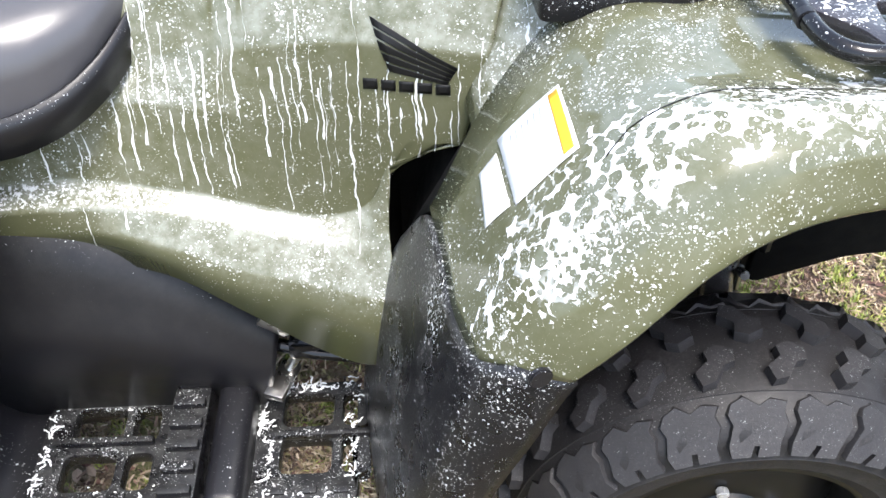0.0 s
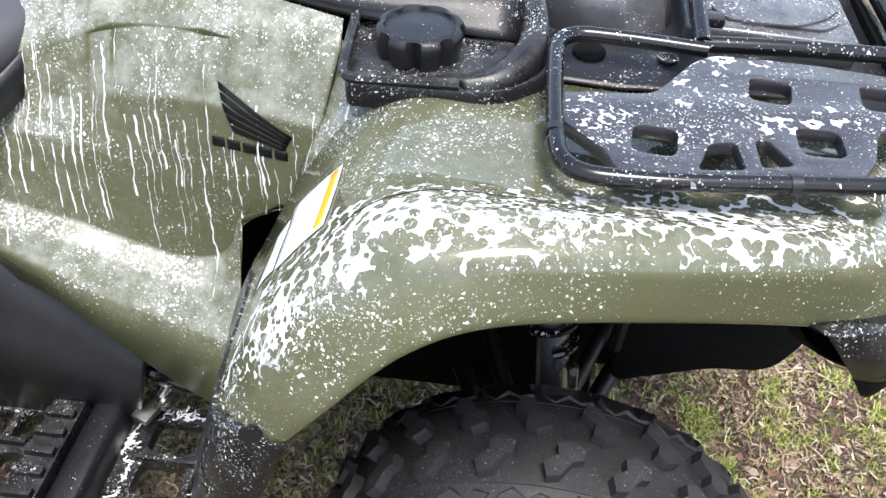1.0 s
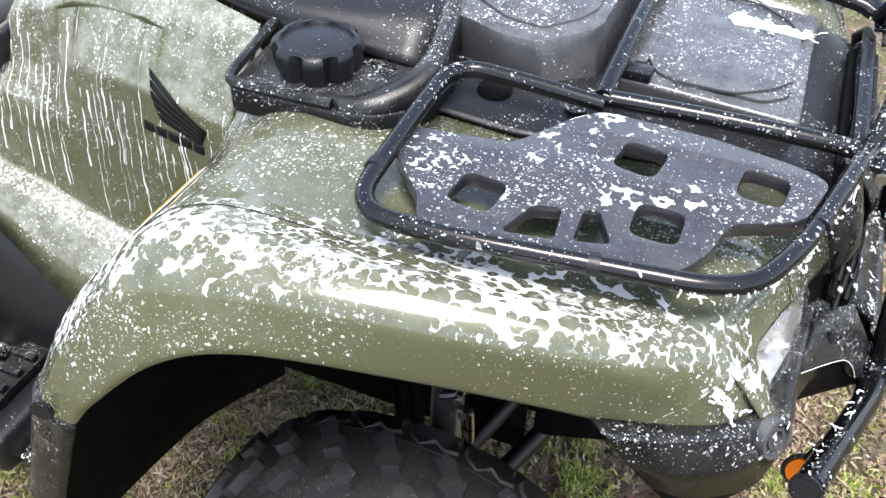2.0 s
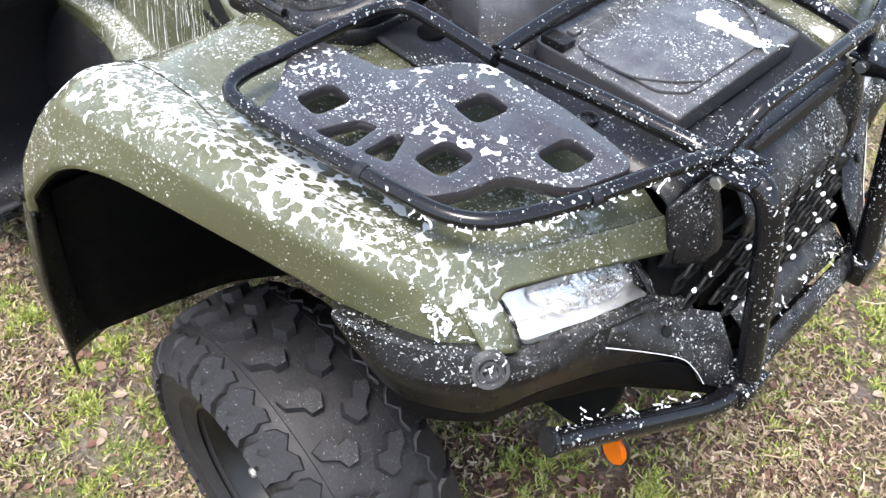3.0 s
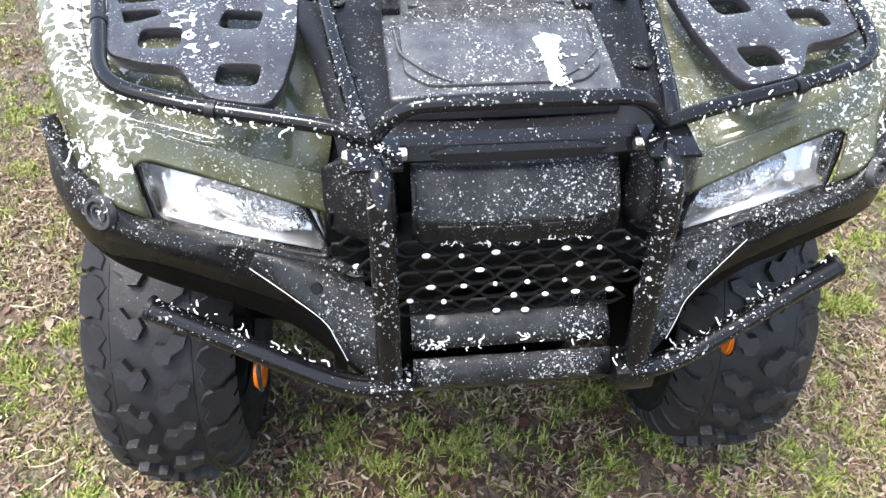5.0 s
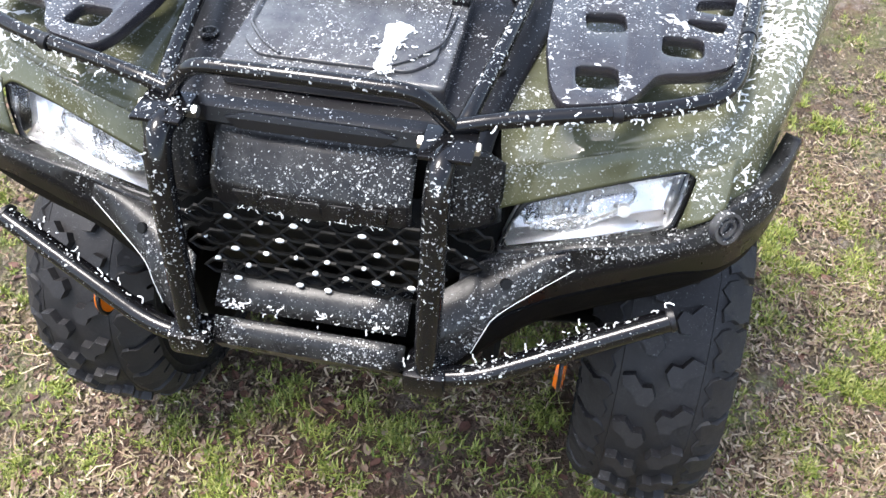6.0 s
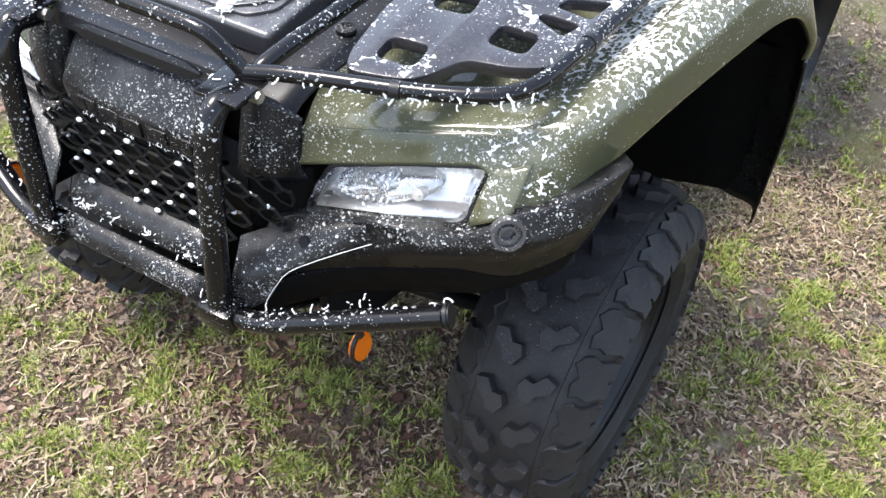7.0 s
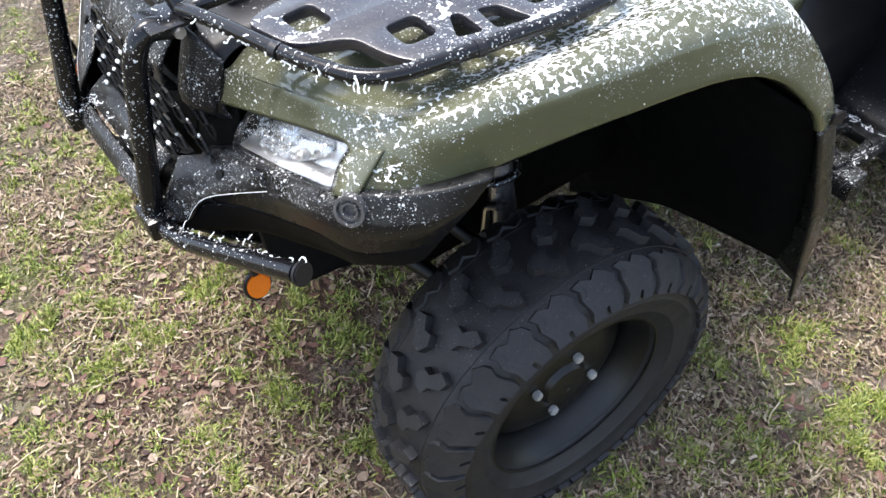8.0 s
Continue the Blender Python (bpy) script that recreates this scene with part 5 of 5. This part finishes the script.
def build_stickers():
    fender = next(o for o in bike.children if o.name.startswith("front_fender") and o.data.vertices[0].co.y < 0)
    tree = tree_of(fender)
    big = stuck("sticker", [(-0.261, -0.376, 0.878), (-0.258, -0.479, 0.885), (-0.309, -0.481, 0.822), (-0.316, -0.375, 0.813)], tree, white_label, fender, label="white warning label")
    stuck("sticker_band", [(-0.262, -0.382, 0.876), (-0.260, -0.474, 0.881), (-0.268, -0.474, 0.872), (-0.270, -0.382, 0.868)], tree, amber, fender, 0.0046, label="amber band of the warning label")
    stuck("sticker", [(-0.318, -0.389, 0.808), (-0.313, -0.475, 0.816), (-0.334, -0.467, 0.781), (-0.334, -0.389, 0.781)], tree, white_label, fender, label="small white label")
    for k in range(6):
        t0 = 0.30 + 0.10 * k
        w = (0.085, 0.07, 0.088, 0.06, 0.08, 0.05)[k]
        x, z = -0.262 - 0.052 * t0, 0.880 - 0.062 * t0
        stuck("sticker_line", [(x, -0.388, z), (x, -0.388 - w, z), (x - 0.0018, -0.388 - w, z - 0.0022), (x - 0.0018, -0.388, z - 0.0022)], tree, print_grey, fender, 0.0046, 4)
    for sy in (-1, 1):
        fen = named("front_fender", sy)
        tree = tree_of(fen)
        path = sided([(0.16, 0.462, 0.915), (0.10, 0.476, 0.928), (0.0, 0.489, 0.942), (-0.08, 0.474, 0.936), (-0.13, 0.479, 0.941), (-0.187, 0.491, 0.939), (-0.224, 0.497, 0.918), (-0.245, 0.512, 0.902)], sy)
        for p, q in zip(path, path[1:]):
            a, b = Vector(p), Vector(q)
            off = Vector((0, 0.0005, 0))
            stuck("panel_seam", [a - off, b - off, b + off, a + off], tree, decal, fen, 0.0022, 4)
    cover = covers[-1]
    tree = tree_of(cover)
    tip, root = Vector((-0.444, -0.23, 0.873)), Vector((-0.350, -0.26, 0.822))
    low = Vector((-0.424, -0.25, 0.812))
    for k in range(5):
        a0, a1 = k / 5 + 0.015, (k + 0.78) / 5 + 0.015
        h0, h1 = tip.lerp(low, a0), tip.lerp(low, a1)
        e0, e1 = root.lerp(root + Vector((-0.012, 0, -0.022)), a0), root.lerp(root + Vector((-0.012, 0, -0.022)), a1)
        stuck("wing_stripe", [h0, e0, e1, h1], tree, decal, cover, 0.0032, 8, "black stripe of a wing emblem")
    for k in range(5):
        x0 = -0.455 + 0.0205 * k
        x1 = x0 + 0.0165
        z0, z1 = 0.8035 - 0.0008 * k, 0.7905 - 0.0008 * k
        stuck("emblem_bar", [(x0, -0.25, z0), (x1, -0.25, z0), (x1, -0.25, z1), (x0, -0.25, z1)], tree, decal, cover, 0.0032, 3)


build_stickers()


FOAM = {}
BALL = bmesh.new()
bmesh.ops.create_icosphere(BALL, subdivisions=1, radius=1.0)
BALL_V = np.array([v.co for v in BALL.verts])
BALL_F = [[v.index for v in q.verts] for q in BALL.faces]
BALL.free()


def foam_patch(parent, at, along, across, normal, count, seed, size=(0.0015, 0.0055)):
    """A cluster of small flat lumps of foam on a surface; along and across give its half sizes."""
    rng = random.Random(seed)
    o, u, w, nor = Vector(at), Vector(along), Vector(across), Vector(normal).normalized()
    turn = Vector((0, 0, 1)).rotation_difference(nor).to_matrix()
    vs, fs = FOAM.setdefault(parent.name, ([], []))
    left = int(count * 3.0)
    while left > 0:
        q = o + u * rng.gauss(0, 0.55) + w * rng.gauss(0, 0.55)
        r = 0.30 * rng.uniform(*size)
        way = rng.uniform(0, 6.28)
        for k in range(rng.choice((1, 1, 2, 4, 7, 11))):
            rr = r * rng.uniform(0.75, 1.2)
            m = turn @ Matrix.Diagonal((rr, rr, rr * 0.5))
            first = len(vs)
            vs += [tuple(p) for p in BALL_V @ np.array(m).T + np.array(q)]
            fs += [tuple(i + first for i in f) for f in BALL_F]
            left -= 1
            way += rng.uniform(-0.8, 0.8)
            q = q + turn @ Vector((math.cos(way), math.sin(way), 0)) * rr * 1.15


def build_foam():
    lid = named("storage_lid")
    blot = [(0.190, 0.040), (0.186, 0.060), (0.191, 0.078), (0.206, 0.070), (0.222, 0.063), (0.250, 0.062), (0.276, 0.067), (0.277, 0.046), (0.250, 0.047), (0.225, 0.047), (0.205, 0.044)]
    rim = [(v.x - 0.185 + 0.0022 * noise.noise((v.x * 190, v.y * 190, 0)), v.y + 0.0022 * noise.noise((v.x * 190, v.y * 190, 7))) for v in rounded([(x, y, 0) for x, y in blot], 0.010, 6, True)]
    tilt = Matrix.Translation((0.185, 0, 0.9425)) @ Matrix.Rotation(radians(2.5), 4, "Y")
    part("foam_blot", moved(plate(rim, [], 0.0026, 0.001), tilt), suds, lid, "solid white patch of foam")
    foam_patch(lid, (0.228, 0.062, 0.9415), (0.034, 0.0, -0.001), (0.0, 0.026, 0.0), (0.04, 0, 1), 60, 1)
    foam_patch(lid, (0.266, 0.060, 0.9395), (0.020, 0.004, -0.001), (0.0, 0.009, 0.0), (0.04, 0, 1), 50, 2)
    for sy, n in ((-1, 110), (1, 45)):
        fen = named("front_fender", sy)
        foam_patch(fen, (0.268, sy * 0.455, 0.874), (0.022, 0.0, -0.022), (0.0, 0.014, -0.008), (0.6, sy * 0.4, 0.7), n, 3 + sy, (0.0015, 0.006))
        fas = named("front_fascia", sy)
        if sy < 0:
            foam_patch(fas, (0.316, sy * 0.452, 0.822), (0.012, sy * -0.010, 0.004), (0.003, sy * 0.004, -0.016), (0.7, sy * 0.5, 0.5), 70, 5, (0.001, 0.004))
        bar = named("side_bar", sy)
        a, b = Vector((0.445, sy * 0.20, 0.668)), Vector((0.377, sy * 0.402, 0.738))
        for k in range(9):
            foam_patch(bar, a.lerp(b, (k + 0.5) / 9), (b - a) / 16, (0.012, 0.0, -0.006), (0.4, 0, 1), 13, 40 + k + sy, (0.0012, 0.0042))
        tube_ob = named("rack_tube", sy)
        run = [Vector(q) for q in sided([(0.16, 0.441, 0.950), (0.262, 0.424, 0.947), (0.296, 0.366, 0.944), (0.316, 0.300, 0.942), (0.342, 0.200, 0.937)], sy)]
        for k, (a, b) in enumerate(zip(run, run[1:])):
            foam_patch(tube_ob, (a + b) / 2 + Vector((0.006, sy * 0.003, 0.005)), (b - a) * 0.5, (0.001, 0.0, -0.0022), (0.6, sy * 0.3, 0.4), 26, 500 + k + sy, (0.0022, 0.0052))
        up = named("bull_bar", sy)
        foam_patch(up, (0.376, sy * 0.150, 0.9345), (0.016, 0, 0), (0, 0.014, 0), (0, 0, 1), 9, 60 + sy, (0.0012, 0.004))
        foam_patch(up, (0.424, sy * 0.147, 0.905), (0.003, 0, -0.020), (0, 0.006, 0), (1, 0, 0.2), 9, 62 + sy, (0.0012, 0.0035))
        foam_patch(up, (0.458, sy * 0.142, 0.674), (0.010, 0, -0.003), (0, 0.020, 0), (0.4, 0, 1), 34, 64 + sy, (0.0012, 0.0042))
    for sy in (-1, 1):
        board = named("footboard", sy)
        for (x0, y0), (x1, y1), n in (((-0.50, 0.275), (-0.62, 0.275), 120), ((-0.50, 0.28), (-0.50, 0.46), 110), ((-0.80, 0.285), (-0.92, 0.285), 110), ((-0.93, 0.29), (-0.93, 0.45), 90), ((-0.51, 0.455), (-0.92, 0.455), 170), ((-0.615, 0.345), (-0.615, 0.44), 60), ((-0.63, 0.31), (-0.632, 0.350), 90)):
            a, b = Vector((x0, sy * y0, 0.2825)), Vector((x1, sy * y1, 0.2825))
            d = (b - a) * 0.45
            foam_patch(board, (a + b) / 2, d, (-d.y * 0.09, d.x * 0.09, 0), (0, 0, 1), n, int(700 + x0 * 100 + n), (0.002, 0.006))
        fas = named("front_fascia", sy)
        edge = spline(sided([(0.363, 0.294, 0.768), (0.374, 0.263, 0.739), (0.393, 0.228, 0.723), (0.403, 0.197, 0.702), (0.423, 0.184, 0.673)], sy), 9)
        tree = tree_of(fas)
        edge = [tree.find_nearest(Vector(q) + Vector((0.03, 0, 0.01)))[0] + Vector((0.0035, 0, 0.0015)) for q in edge]
        for k in range(8):
            a, b = Vector(edge[k]), Vector(edge[k + 1])
            foam_patch(fas, (a + b) / 2, (b - a) * 0.6, (0.001, 0, 0.002), (1, 0, 0.4), 16, 800 + k, (0.0008, 0.0018))
    nose = named("nose_panel")
    for k in range(5):
        foam_patch(nose, (0.396 - 0.002 * abs(k - 2), -0.072 + 0.036 * k, 0.8185), (0, 0.013, 0), (0, 0, 0.0012), (1, 0, 0.3), 22, 900 + k, (0.0008, 0.0020))
    led = named("grille_ledge")
    for y, n in ((-0.085, 40), (-0.045, 16), (0.02, 20), (0.085, 26)):
        foam_patch(led, (0.432, y, 0.697), (0.005, 0, -0.003), (0, 0.020, 0), (0.5, 0, 1), n, int(300 + y * 1000), (0.0012, 0.0038))


build_foam()
for owner, (vs, fs) in FOAM.items():
    me = bpy.data.meshes.new("foam_patch")
    me.from_pydata(vs, [], fs)
    me.materials.append(suds)
    me.shade_smooth()
    ob = new("foam_patch", me)
    ob.parent = bpy.data.objects[owner]
    tagged(ob, "patch of fine white foam", kind="stuff")
